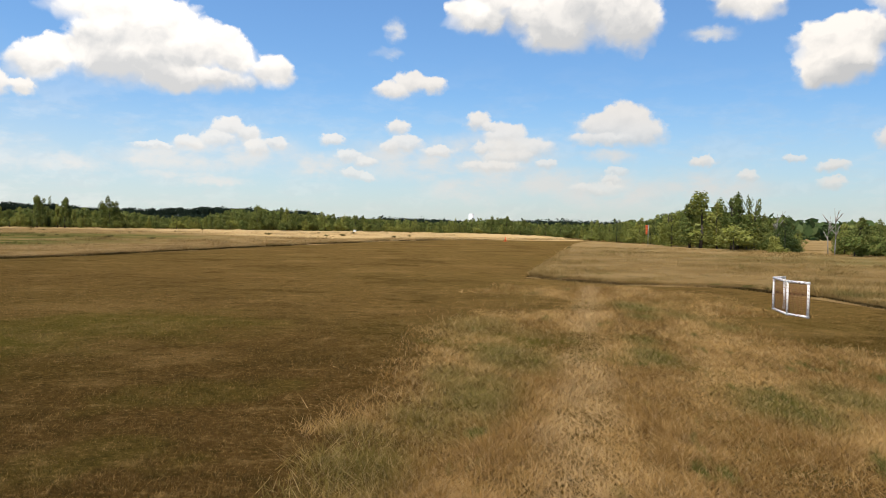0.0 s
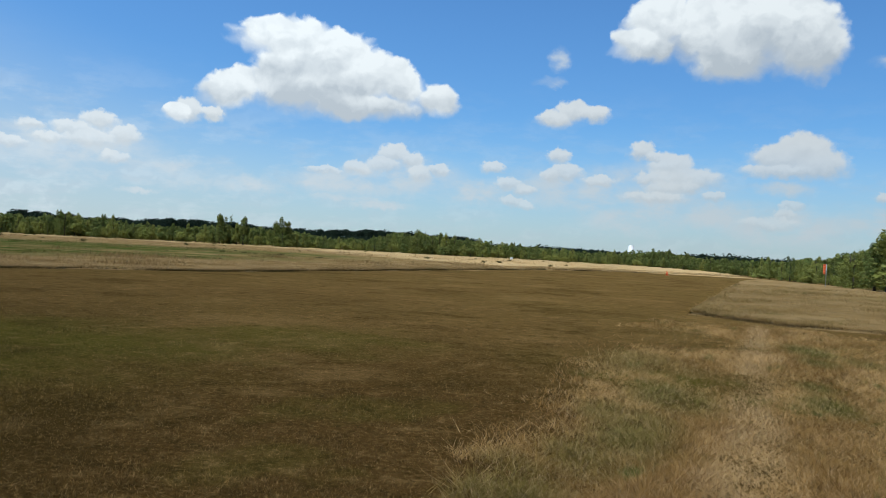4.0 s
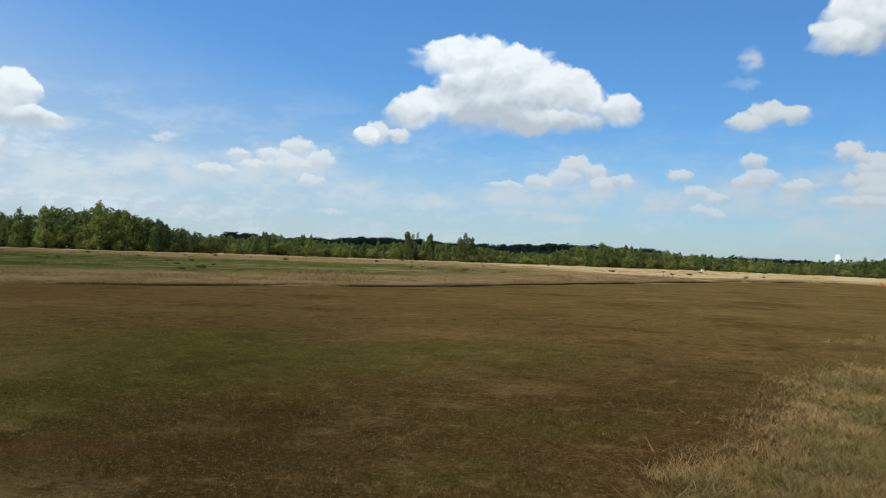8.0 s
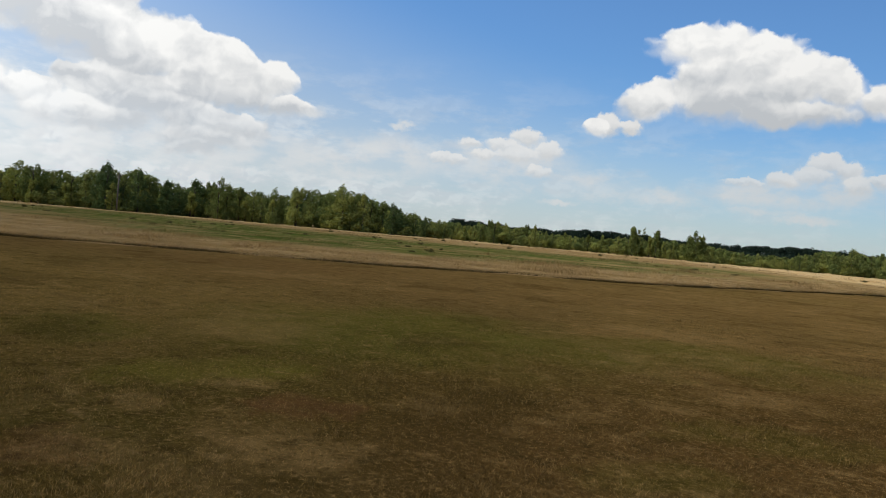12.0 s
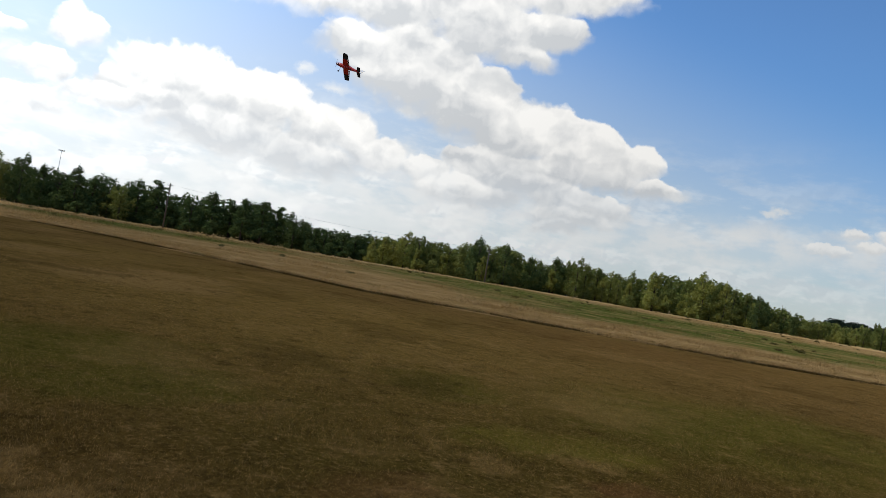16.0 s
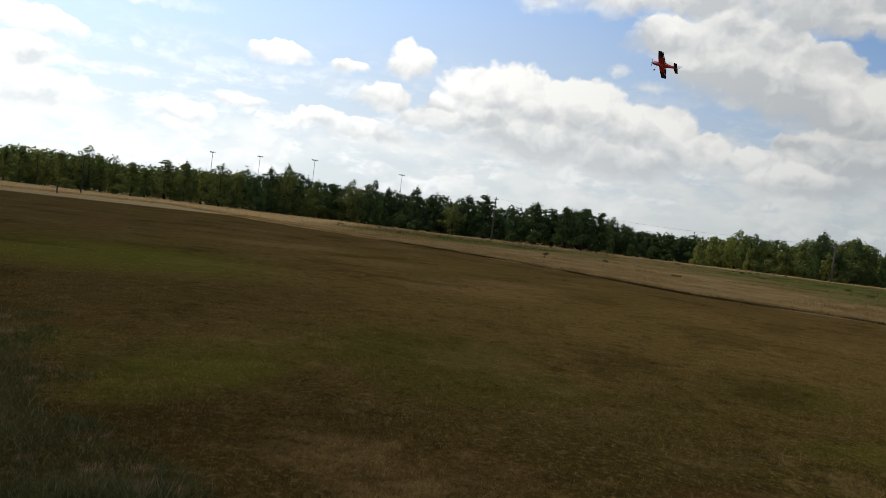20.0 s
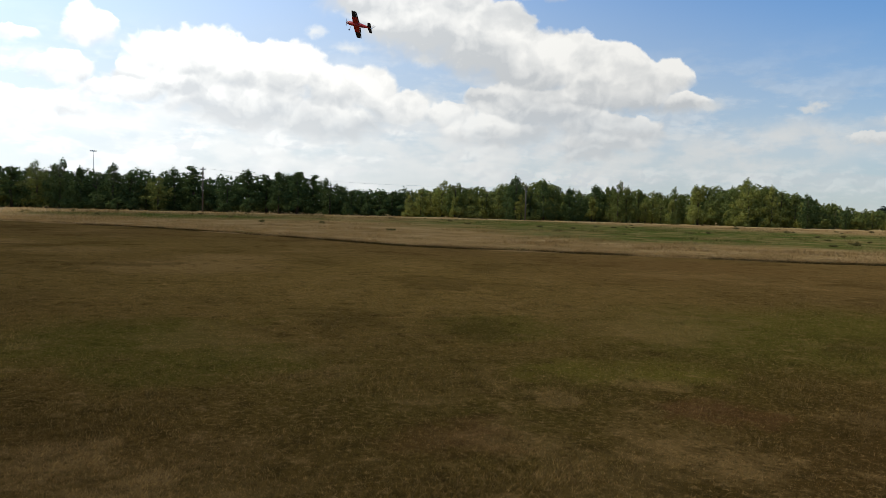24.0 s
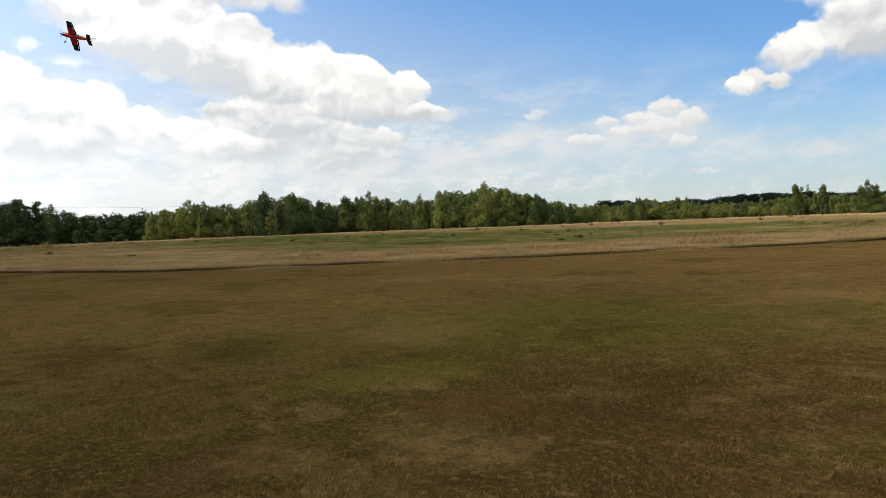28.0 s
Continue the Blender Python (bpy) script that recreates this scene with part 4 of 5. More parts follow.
def crown(kind, seed):
    """A crown for a tree one unit tall: points of its leaf quads."""
    r = np.random.default_rng(seed)
    centres, radii = [], []
    if kind == "broad":
        # an egg, a blunt cone or two uneven eggs, built of many small upright lobes with gaps between them
        shape = seed // 7 % 3
        tops = [((0, 0), 0.27, 1.0)] if shape < 2 else [((-0.09, 0.02), 0.22, 1.0), ((0.13, -0.03), 0.19, 0.83)]
        for (cx, cy), girth, peak in tops:
            for i in range(46 if shape < 2 else 26):
                h = r.uniform(0.02, 0.95)
                if shape == 1:
                    spread = girth * min((1.0 - h) ** 0.75 * 1.2, 0.6 + 2.0 * h, 1.05)
                else:
                    spread = girth * max(math.sin(math.pi * h ** 0.78) ** 0.7, 0.75 * (h < 0.35))
                a, q = r.uniform(0, math.tau), (r.uniform(0.72, 1.0) if i % 4 else 0.4) * spread
                s = r.uniform(0.045, 0.085) * (1.2 - 0.55 * h)
                centres.append((cx + q * math.cos(a), cy + q * math.sin(a), h * 0.93 * peak)), radii.append((s, s, s * 1.25))
            for i in range(3):
                centres.append((cx, cy, (0.22 + 0.19 * i) * peak)), radii.append((girth * 0.62, girth * 0.62, 0.14))
            centres.append((cx, cy, 0.84 * peak)), radii.append((girth * 0.26, girth * 0.26, 0.15 * peak))
        count, size = 3600, 0.0165
    elif kind == "pine":
        for i in range(26):
            h = 0.16 + 0.80 * (i + r.uniform(0, 1)) / 26
            spread = 0.20 * (1 - h) ** 0.75 + 0.015
            a = r.uniform(0, math.tau)
            s = 0.035 + 0.075 * (1 - h)
            centres.append((spread * math.cos(a), spread * math.sin(a), h)), radii.append((s * 1.3, s * 1.3, s * 0.8))
        for i in range(5):
            centres.append((0, 0, 0.25 + 0.13 * i)), radii.append((0.13 - 0.022 * i, 0.13 - 0.022 * i, 0.11))
        centres.append((0, 0, 0.86)), radii.append((0.05, 0.05, 0.13))
        count, size = 3000, 0.0165
    elif kind == "slim":
        for i in range(20):
            h = r.uniform(0.12, 0.80)
            spread = 0.19 * (1 - h) ** 0.6 * min(1, 0.5 + 2 * h)
            a, q = r.uniform(0, math.tau), r.uniform(0.1, 1.0) * spread
            s = r.uniform(0.06, 0.095) * (1.2 - 0.75 * h)
            centres.append((q * math.cos(a), q * math.sin(a), h)), radii.append((s, s, r.uniform(0.10, 0.15)))
        count, size = 2600, 0.0165
    elif kind == "sparse":
        for i in range(22):
            h = r.uniform(0.25, 0.86)
            a, q = r.uniform(0, math.tau), r.uniform(0.02, 0.17)
            s = r.uniform(0.03, 0.06) * (1.3 - 0.5 * h)
            centres.append((q * math.cos(a), q * math.sin(a), h)), radii.append((s, s, r.uniform(0.09, 0.15)))
        centres += [(0, 0, 0.25), (0.1, 0, 0.18), (-0.1, 0.05, 0.2)]
        radii += [(0.14, 0.14, 0.16), (0.12, 0.12, 0.14), (0.12, 0.12, 0.14)]
        count, size = 1700, 0.0165
    else:
        for i in range(12):
            h = r.uniform(0.18, 0.78)
            a, q = r.uniform(0, math.tau), r.uniform(0.1, 0.5) * (1.05 - h)
            s = r.uniform(0.15, 0.24)
            centres.append((q * math.cos(a), q * math.sin(a), h)), radii.append((s, s, s * 0.95))
        count, size = 1700, 0.038
    points = leaf_cloud(centres, radii, count, size, r)
    points[:, 2] = np.maximum(points[:, 2], 0.015)
    points[:, 2] /= points[:, 2].max()
    return points


def trunk(kind, seed):
    """A tapered trunk with limbs for a tree one unit tall."""
    r = random.Random(seed)
    bm = bmesh.new()
    knee = Vector((r.uniform(-0.02, 0.02), r.uniform(-0.02, 0.02), 0.42))
    tip = Vector((r.uniform(-0.04, 0.04), r.uniform(-0.04, 0.04), 0.90))
    tube(bm, (0, 0, -0.03), knee, 0.020, 0.014, 7)
    tube(bm, knee, tip, 0.014, 0.003, 6)
    for i in range(7):
        h = r.uniform(0.28, 0.8)
        a, q = r.uniform(0, math.tau), r.uniform(0.10, 0.2) * (1.2 - h)
        root = knee.lerp(tip, max(0, (h - 0.42) / 0.48)) if h > 0.42 else Vector((0, 0, 0)).lerp(knee, h / 0.42)
        tube(bm, root, root + Vector((q * math.cos(a), q * math.sin(a), r.uniform(0.06, 0.16))), 0.006, 0.002, 5)
    return mesh_bm("trunk", bm, BARK)


def quads(n):
    return np.arange(4 * n).reshape(-1, 4)


LEAVES = {"light": LEAF_LIGHT, "mid": LEAF_MID, "dark": LEAF_DARK}
SAYS = {("broad", "light"): "broad deciduous tree with light green leaves", ("broad", "mid"): "broad deciduous tree with full green crown",
        ("broad", "dark"): "broad tree with dark green leaves", ("pine", "dark"): "dark green pine tree with layered boughs",
        ("pine", "mid"): "green conifer with an open top", ("slim", "light"): "slim young tree with yellowish green leaves",
        ("slim", "mid"): "slim upright tree with green leaves", ("sparse", "mid"): "tall thin-crowned tree with bare upper twigs",
        ("shrub", "light"): "light green bush at the meadow's edge", ("shrub", "mid"): "green bush at the meadow's edge", ("shrub", "dark"): "dark bush under the trees"}
models = {}


def plant(kind, tone, yaw, r, tall, wide=1.0, variant=0):
    """A tree or bush on the ground at a heading and distance."""
    key = (kind, tone, variant)
    x, y = at(yaw, r)
    m = pose(x, y, 0, 0, 0, rng.uniform(0, 360))
    if key not in models:
        name = "bush" if kind == "shrub" else "tree"
        points = crown(kind, 40 + variant * 7 + len(kind))
        leaves = mesh_of("crown", points, quads(len(points) // 4), LEAVES[tone])
        ob = tagged(new(name), SAYS[(kind, tone)], name, "trees round the field" if name == "tree" else "bushes round the field")
        part("crown", leaves, ob)
        part("trunk", trunk(kind, 90 + variant), ob)
        models[key] = ob
        ob.matrix_basis = m
    else:
        ob = copy_thing(models[key], m)
    ob.scale = (tall * wide, tall * wide, tall)
    return ob


def tall_for(el, r):
    return EYE_HEIGHT + r * math.tan(radians(el))


# the skyline of the woods: heading, height of the tree tops in degrees, distance, kinds
SKYLINE = [(-32.46, 1.0, 54), (-29.58, 0.45, 56), (-27.81, 1.0, 56), (-25.3, 0.3, 60), (-23.35, 1.0, 61), (-22.23, 0.9, 63), (-20.65, 1.5, 65), (-18.05, 1.6, 69),
           (-16.28, 1.3, 74), (-15.35, 1.1, 78), (-12.93, 0.55, 88), (-10, 0.35, 102), (-7, 0.30, 130), (-3.5, 0.70, 152), (0, 0.30, 157), (3.3, 0.40, 158), (7.2, 0.57, 157),
           (11.6, 0.95, 157), (14.4, 1.1, 157), (16.5, 0.5, 155), (19.2, 0.3, 155), (22.9, 0.8, 153), (27, 0.8, 153), (30.9, 0.5, 155), (32.6, 0.55, 155),
           (34, 0.8, 155), (37, 0.95, 155), (40.6, 0.75, 153), (42, 0.9, 151), (43.7, 1.3, 150), (45.4, 1.95, 148), (48, 2.5, 148), (51, 2.1, 148), (53.3, 1.6, 148),
           (55, 1.9, 148), (58.3, 1.95, 150), (60, 1.9, 150), (62, 2.3, 150), (64, 2.35, 150), (66.2, 1.8, 151), (68.3, 2.0, 153), (70.6, 1.75, 153), (73.7, 1.35, 150),
           (76.1, 1.45, 150), (79, 2.2, 148), (80.8, 2.35, 148), (84.2, 2.05, 148), (88.2, 2.4, 148), (92.2, 2.2, 148), (95.5, 2.35, 150), (98.7, 2.05, 150),
           (101, 2.9, 151), (102.3, 2.6, 151), (105.2, 2.1, 153), (108, 2.0, 155), (110.5, 1.85, 157), (114, 2.05, 158), (118, 1.9, 161), (121, 1.9, 165), (132, 1.9, 174)]
sky_yaw, sky_el, sky_r = (np.array(c) for c in zip(*SKYLINE))


def tones(yaw):
    """Which trees grow at a heading: kinds and greens to choose from."""
    if yaw < -12:
        return [("broad", "light"), ("broad", "mid"), ("broad", "light")]
    if yaw < 20:
        return [("broad", "mid"), ("broad", "light"), ("slim", "mid"), ("broad", "mid")]
    if yaw < 42:
        return [("slim", "light"), ("broad", "light"), ("slim", "mid"), ("broad", "mid")]
    if yaw < 46:
        return [("broad", "mid"), ("broad", "dark")]
    if yaw < 57:
        return [("slim", "light"), ("broad", "light"), ("slim", "mid"), ("broad", "mid")]
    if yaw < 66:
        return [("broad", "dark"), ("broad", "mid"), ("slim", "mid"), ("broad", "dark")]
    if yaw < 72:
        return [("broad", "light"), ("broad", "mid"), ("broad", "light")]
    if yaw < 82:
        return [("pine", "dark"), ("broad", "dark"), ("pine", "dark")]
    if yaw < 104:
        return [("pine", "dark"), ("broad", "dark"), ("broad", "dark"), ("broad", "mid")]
    return [("broad", "light"), ("pine", "mid"), ("broad", "mid"), ("slim", "light")]


GAP = (-26.2, -24.1)  # an opening in the bushes, through which a pale field shows
yaw = -36.0
while yaw < 131:
    if GAP[0] < yaw < GAP[1]:
        yaw = GAP[1]
    el, r = np.interp(yaw, sky_yaw, sky_el), np.interp(yaw, sky_yaw, sky_r)
    choice = tones(yaw)
    kind, tone = choice[int(rng.integers(len(choice)))]
    dist = r + rng.uniform(0, 6)
    tall = tall_for(el, dist) * rng.uniform(0.72, 1.16)
    plant(kind, tone, yaw, dist, tall, rng.uniform(0.95, 1.4) * (1.0 if yaw < 58 else 1.18) * (1.25 if kind == "pine" else 1.0), int(rng.integers(3)))
    # a smaller tree in the sun before it
    if yaw < 70 and rng.uniform() < 0.45:
        plant("slim" if rng.uniform() < 0.6 else "broad", "light", yaw + rng.uniform(-0.5, 0.5), dist - rng.uniform(2, 4), tall * rng.uniform(0.5, 0.75), rng.uniform(1.3, 1.9), int(rng.integers(3)))
    # bushes in front hide the stems
    if rng.uniform() < 0.6:
        front = dist - rng.uniform(2, 5)
        plant("shrub", tone, yaw + rng.uniform(-0.4, 0.4), front, min(tall * 0.6, rng.uniform(1.6, 3.2)), rng.uniform(1.1, 1.7), int(rng.integers(3)))
    yaw += max(0.46, math.degrees(min(tall, 7.0) * 0.40 / r)) * rng.uniform(0.7, 1.3)


def backing_woods(name, yaw_low, yaw_high, count, mat, label):
    """The depth of the wood behind its front trees: rounded tops and undergrowth in one mesh."""
    local = np.random.default_rng(int(yaw_low) + 100)
    centres, radii = [], []
    yaw = yaw_low
    while yaw < yaw_high:
        if GAP[0] - 0.5 < yaw < GAP[1] + 0.5:
            yaw = GAP[1] + 0.5
        el, r = np.interp(yaw, sky_yaw, sky_el), np.interp(yaw, sky_yaw, sky_r)
        dist = r + local.uniform(9, 20)
        tall = tall_for(el, dist) * local.uniform(0.78, 1.0)
        x, y = at(yaw, dist)
        s = tall * local.uniform(0.16, 0.24)
        centres.append((x, y, tall - s)), radii.append((s, s, s))
        centres.append((x, y, tall * 0.36)), radii.append((s * 1.35, s * 1.35, tall * 0.40))
        yaw += math.degrees(s * 0.75 / r)
    points = leaf_cloud(centres, radii, count, 0.26, local)
    points[:, 2] = np.maximum(points[:, 2], 0.0)
    tagged(new(name, mesh_of(name, points, quads(count), mat)), label, "woods", kind="stuff")


backing_woods("green_woods", -40, -11, 26000, LEAF_MID, "green wood behind the bushes")
backing_woods("young_woods", -11, 43, 60000, LEAF_MID, "young green wood at the end of the field")
backing_woods("mixed_woods", 43, 72, 80000, LEAF_MID, "mixed green wood behind the front trees")
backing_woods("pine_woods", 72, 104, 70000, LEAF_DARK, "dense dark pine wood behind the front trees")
backing_woods("left_wood_edge", 104, 134, 50000, LEAF_MID, "green wood behind the front trees")

# trees that stand out of the skyline
for kind, tone, yaw, el, r, wide, variant in [
        ("slim", "mid", 27.2, 1.55, 153, 1.3, 0), ("sparse", "mid", 26.9, 1.5, 154, 1.3, 2), ("slim", "mid", 25.6, 1.45, 153, 1.5, 1), ("broad", "mid", 22.9, 1.62, 153, 1.1, 2), ("broad", "mid", 22.5, 1.35, 154, 1.2, 1), ("slim", "mid", 23.4, 1.3, 153, 1.6, 2), ("broad", "mid", 13.3, 1.25, 155, 1.2, 0), ("broad", "light", 11.2, 1.1, 155, 1.3, 1),
        ("broad", "light", 34.1, 1.08, 153, 1.15, 1), ("broad", "light", 48.1, 2.62, 146, 1.25, 0), ("broad", "light", 46.6, 2.3, 146, 1.1, 1),
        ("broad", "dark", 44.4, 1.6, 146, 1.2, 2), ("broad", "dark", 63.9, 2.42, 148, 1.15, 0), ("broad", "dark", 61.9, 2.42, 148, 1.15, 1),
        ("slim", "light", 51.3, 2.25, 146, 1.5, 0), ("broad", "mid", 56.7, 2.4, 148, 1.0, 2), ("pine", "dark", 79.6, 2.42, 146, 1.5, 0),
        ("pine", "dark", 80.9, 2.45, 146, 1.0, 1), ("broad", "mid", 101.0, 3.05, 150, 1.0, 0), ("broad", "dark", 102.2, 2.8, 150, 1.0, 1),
        ("slim", "light", -18.0, 2.7, 67, 1.7, 0), ("broad", "light", -19.1, 2.15, 67, 1.1, 1), ("slim", "mid", -17.3, 2.1, 68, 1.5, 2), ("slim", "mid", -20.4, 2.55, 65, 1.5, 2), ("sparse", "mid", -20.0, 2.6, 65, 1.2, 2),
        ("sparse", "mid", -21.49, 2.4, 65, 1.0, 0), ("broad", "dark", -23.35, 1.02, 60, 1.2, 2), ("broad", "light", -16.09, 1.3, 71, 1.4, 2),
        ("sparse", "mid", -12.37, 0.75, 91, 0.9, 1), ("broad", "mid", -3.5, 0.76, 153, 1.3, 0), ("broad", "mid", 37, 1.05, 155, 1.5, 2),
        ("broad", "dark", 42.1, 0.95, 150, 1.2, 0), ("slim", "mid", -27.81, 1.02, 56, 1.3, 1)]:
    plant(kind, tone, yaw, r, tall_for(el, r), wide, variant)


def far_woods(name, yaw_low, yaw_high, r, tall, count, label, mat=LEAF_FAR):
    """A belt of distant wood: rounded tops one behind the other, all in one mesh."""
    centres, radii = [], []
    local = np.random.default_rng(31)
    n = int((yaw_high - yaw_low) * 3.0)
    for i in range(n):
        a = yaw_low + (yaw_high - yaw_low) * (i + local.uniform(0, 1)) / n
        x, y = at(a, r + local.uniform(-30, 60))
        s = local.uniform(3.5, 6.5)
        h = tall * (1 + 0.12 * math.sin(a * 0.5) + local.uniform(-0.12, 0.12))
        centres.append((x, y, h - s)), radii.append((s * 1.5, s * 1.5, s))
        centres.append((x, y, h * 0.4)), radii.append((s * 1.6, s * 1.6, h * 0.42))
    points = leaf_cloud(centres, radii, count, 1.0, local)
    points[:, 2] = np.maximum(points[:, 2], 0.0)
    tagged(new(name, mesh_of(name, points, quads(count), mat)), label, "woods", kind="stuff")


far_woods("far_woods", -40, 46, 640, 6.8, 90000, "distant dark belt of woods beyond the fields")
far_woods("hill_woods", 9, 40, 820, 14.4, 120000, "distant dark wooded ridge")
far_woods("right_woods", -40, -19, 175, 4.0, 16000, "dark wood beyond the pale field", LEAF_DARK)
far_woods("left_woods", 104, 134, 420, 13.6, 26000, "distant green wooded rise", LEAF_LIGHT)


def dead_tree(yaw, r, tall, seed):
    """A bare bleached trunk with a few broken limbs."""
    k = random.Random(seed)
    x, y = at(yaw, r)
    ob = tagged(new("dead_tree"), "bare bleached dead tree with broken limbs", "dead tree")
    bm = bmesh.new()
    tube(bm, (0, 0, -0.1), (0.05, 0.03, tall * 0.5), 0.015 * tall, 0.010 * tall)
    tube(bm, (0.05, 0.03, tall * 0.5), (-0.08, 0.1, tall), 0.010 * tall, 0.004 * tall)
    part("trunk", mesh_bm("trunk", bm, DEAD_WOOD), ob)
    for i in range(6):
        h = tall * k.uniform(0.35, 0.85)
        a, q = k.uniform(0, math.tau), tall * k.uniform(0.08, 0.22)
        bm = bmesh.new()
        tip = Vector((q * math.cos(a), q * math.sin(a), h + q * 1.2))
        tube(bm, (0.02, 0.03, h), tip, 0.04, 0.01, 6)
        tube(bm, tip * 0.6 + Vector((0, 0, h * 0.4)), tip * 0.6 + Vector((q * 0.3, -q * 0.2, h * 0.4 + q * 0.5)), 0.02, 0.006, 5)
        part("limb", mesh_bm("limb", bm, DEAD_WOOD), ob)
    ob.matrix_basis = pose(x, y, 0, 0, 0, k.uniform(0, 360))


dead_tree(-26.32, 57, tall_for(1.5, 57), 1)
dead_tree(-25.95, 58, tall_for(1.0, 58), 2)
dead_tree(-22.88, 62, tall_for(1.1, 62), 5)
dead_tree(43.0, 165, tall_for(1.3, 165), 3)
dead_tree(42.6, 165, tall_for(0.7, 165), 4)

# ---- poles, wires and lights ----
def utility_pole(yaw, r, tall, mat, label, thick=0.15):
    x, y = at(yaw, r)
    ob = tagged(new("utility_pole"), label, "utility pole", "poles along the wires")
    bm = tube(bmesh.new(), (0, 0, -0.2), (0, 0, tall), thick, thick * 0.7, 10)
    part("post", mesh_bm("post", bm, mat), ob)
    bm = block(bmesh.new(), (0.9, 0.10, 0.12), pose(0, 0.14, tall - 0.45), 0.01)
    part("crossarm", mesh_bm("crossarm", bm, mat, False), ob)
    for i in (-0.38, 0.0, 0.38):
        bm = tube(bmesh.new(), (i, 0.14, tall - 0.39), (i, 0.14, tall - 0.22), 0.045, 0.03, 8)
        part("insulator", mesh_bm("insulator", bm, STEEL), ob)
    ob.matrix_basis = pose(x, y, 0, 0, 0, yaw)
    return Vector((x, y, tall - 0.25))


tops = [utility_pole(131, 185, 7.4, POLE_WOOD, "weathered wooden utility pole"),
        utility_pole(114.3, 120, tall_for(1.75, 120), DARK_POLE, "dark utility pole before the trees", 0.11),
        utility_pole(86.05, 142, tall_for(2.5, 142), POLE_WOOD, "weathered wooden utility pole with a crossarm"),
        utility_pole(63.2, 142, tall_for(1.9, 142), POLE_WOOD, "weathered wooden utility pole before dark trees")]
for a, b in zip(tops, tops[1:]):
    ob = tagged(new("power_line"), "thin sagging power lines between poles", "power line", "wires between the poles")
    for side in (-0.36, 0.36):
        bm = bmesh.new()
        across = Vector((-(b - a).y, (b - a).x, 0)).normalized() * side
        dots = [a.lerp(b, i / 12) + across - Vector((0, 0, 1.0 * 4 * (i / 12) * (1 - i / 12))) for i in range(13)]
        for p, q in zip(dots, dots[1:]):
            tube(bm, p, q, 0.006, None, 5)
        part("wire", mesh_bm("wire", bm, CABLE), ob)


def light_tower(yaw, el, r):
    """A tall floodlight mast of a sports ground behind the woods."""
    x, y = at(yaw, r)
    tall = tall_for(el, r)
    ob = tagged(new("floodlight_mast"), "tall slender floodlight mast behind the woods", "floodlight", "floodlight masts")
    part("mast", mesh_bm("mast", tube(bmesh.new(), (0, 0, -0.2), (0, 0, tall), 0.16, 0.08, 8), STEEL), ob)
    part("crossbar", mesh_bm("crossbar", block(bmesh.new(), (2.0, 0.10, 0.10), pose(0, 0, tall - 0.2), 0.02), STEEL, False), ob)
    for i in (-0.85, -0.28, 0.28, 0.85):
        part("lamp_head", mesh_bm("lamp_head", block(bmesh.new(), (0.38, 0.3, 0.3), pose(i, 0.15, tall + 0.05, 25), 0.05), STEEL, False), ob)
    ob.matrix_basis = pose(x, y, 0, 0, 0, yaw + 15)


for yaw, el, r in [(106.3, 3.1, 300), (103.1, 3.25, 300), (99.3, 3.5, 290), (93.0, 3.25, 300), (103.9, 2.45, 380)]:
    light_tower(yaw, el, r)

# ---- things on the field ----
goal = tagged(new("goal_frame"), "small white plastic pipe goal frame with dark net", "goal")
near_right, near_left = Vector((*at(-24.74, 16.5), 0)), Vector((*at(-23.49, 16.9), 0))
far_left = Vector((*at(-22.65, 17.9), 0))
far_right = Vector((*at(-23.3, 18.3), 0))
G_TALL, G_R = 0.64, 0.025


def pipe(a, b):
    bm = tube(bmesh.new(), a, b, G_R, None, 12)
    length = part("pipe", mesh_bm("pipe", bm, PVC), goal)
    for p in (a, b):
        bm = bmesh.new()
        bmesh.ops.create_uvsphere(bm, u_segments=10, v_segments=6, radius=G_R * 1.25, matrix=Matrix.Translation(p))
        part("fitting", mesh_bm("fitting", bm, WHITE_PAINT), length, "white corner fitting")


def net(a, b):
    """Knotted cords over one upright side of the frame."""
    bm = bmesh.new()
    for i in range(1, 16):
        p = a.lerp(b, i / 16)
        tube(bm, p, p + Vector((0, 0, G_TALL)), 0.003, None, 4)
    for i in range(1, 18):
        h = Vector((0, 0, G_TALL * i / 18))
        tube(bm, a + h, b + h, 0.003, None, 4)
    part("net", mesh_bm("net", bm, NET), goal, "dark knotted net")


lift = Vector((0, 0, G_R))
up = Vector((0, 0, G_TALL))
feet = [p + lift for p in (near_right, near_left, far_left, far_right)]
for p in feet[:3]:
    pipe(p, p + up)
pipe(feet[3], feet[3] + up)
for a, b in ((0, 1), (1, 2)):
    pipe(feet[a], feet[b])
    pipe(feet[a] + up, feet[b] + up)
pipe(feet[2] + up, feet[3] + up)
net(feet[0], feet[1])
net(feet[1], feet[2])

# windsock before the bushes
x, y = at(-14.51, 74)
sock = tagged(new("windsock"), "limp orange windsock on a thin pole", "windsock")
part("pole", mesh_bm("pole", tube(bmesh.new(), (0, 0, -0.1), (0, 0, 2.0), 0.025, 0.02), STEEL), sock)
bm = bmesh.new()
for i in range(6):
    tube(bm, (0.14, 0, 1.95 - i * 0.14), (0.14 + 0.02 * math.sin(i * 2.0), 0, 1.95 - (i + 1) * 0.14), 0.11 - i * 0.006, 0.105 - i * 0.006, 12)
part("sock", mesh_bm("sock", bm, ORANGE), sock, "faded orange cloth")
sock.matrix_basis = pose(x, y, 0, 0, 0, 160)


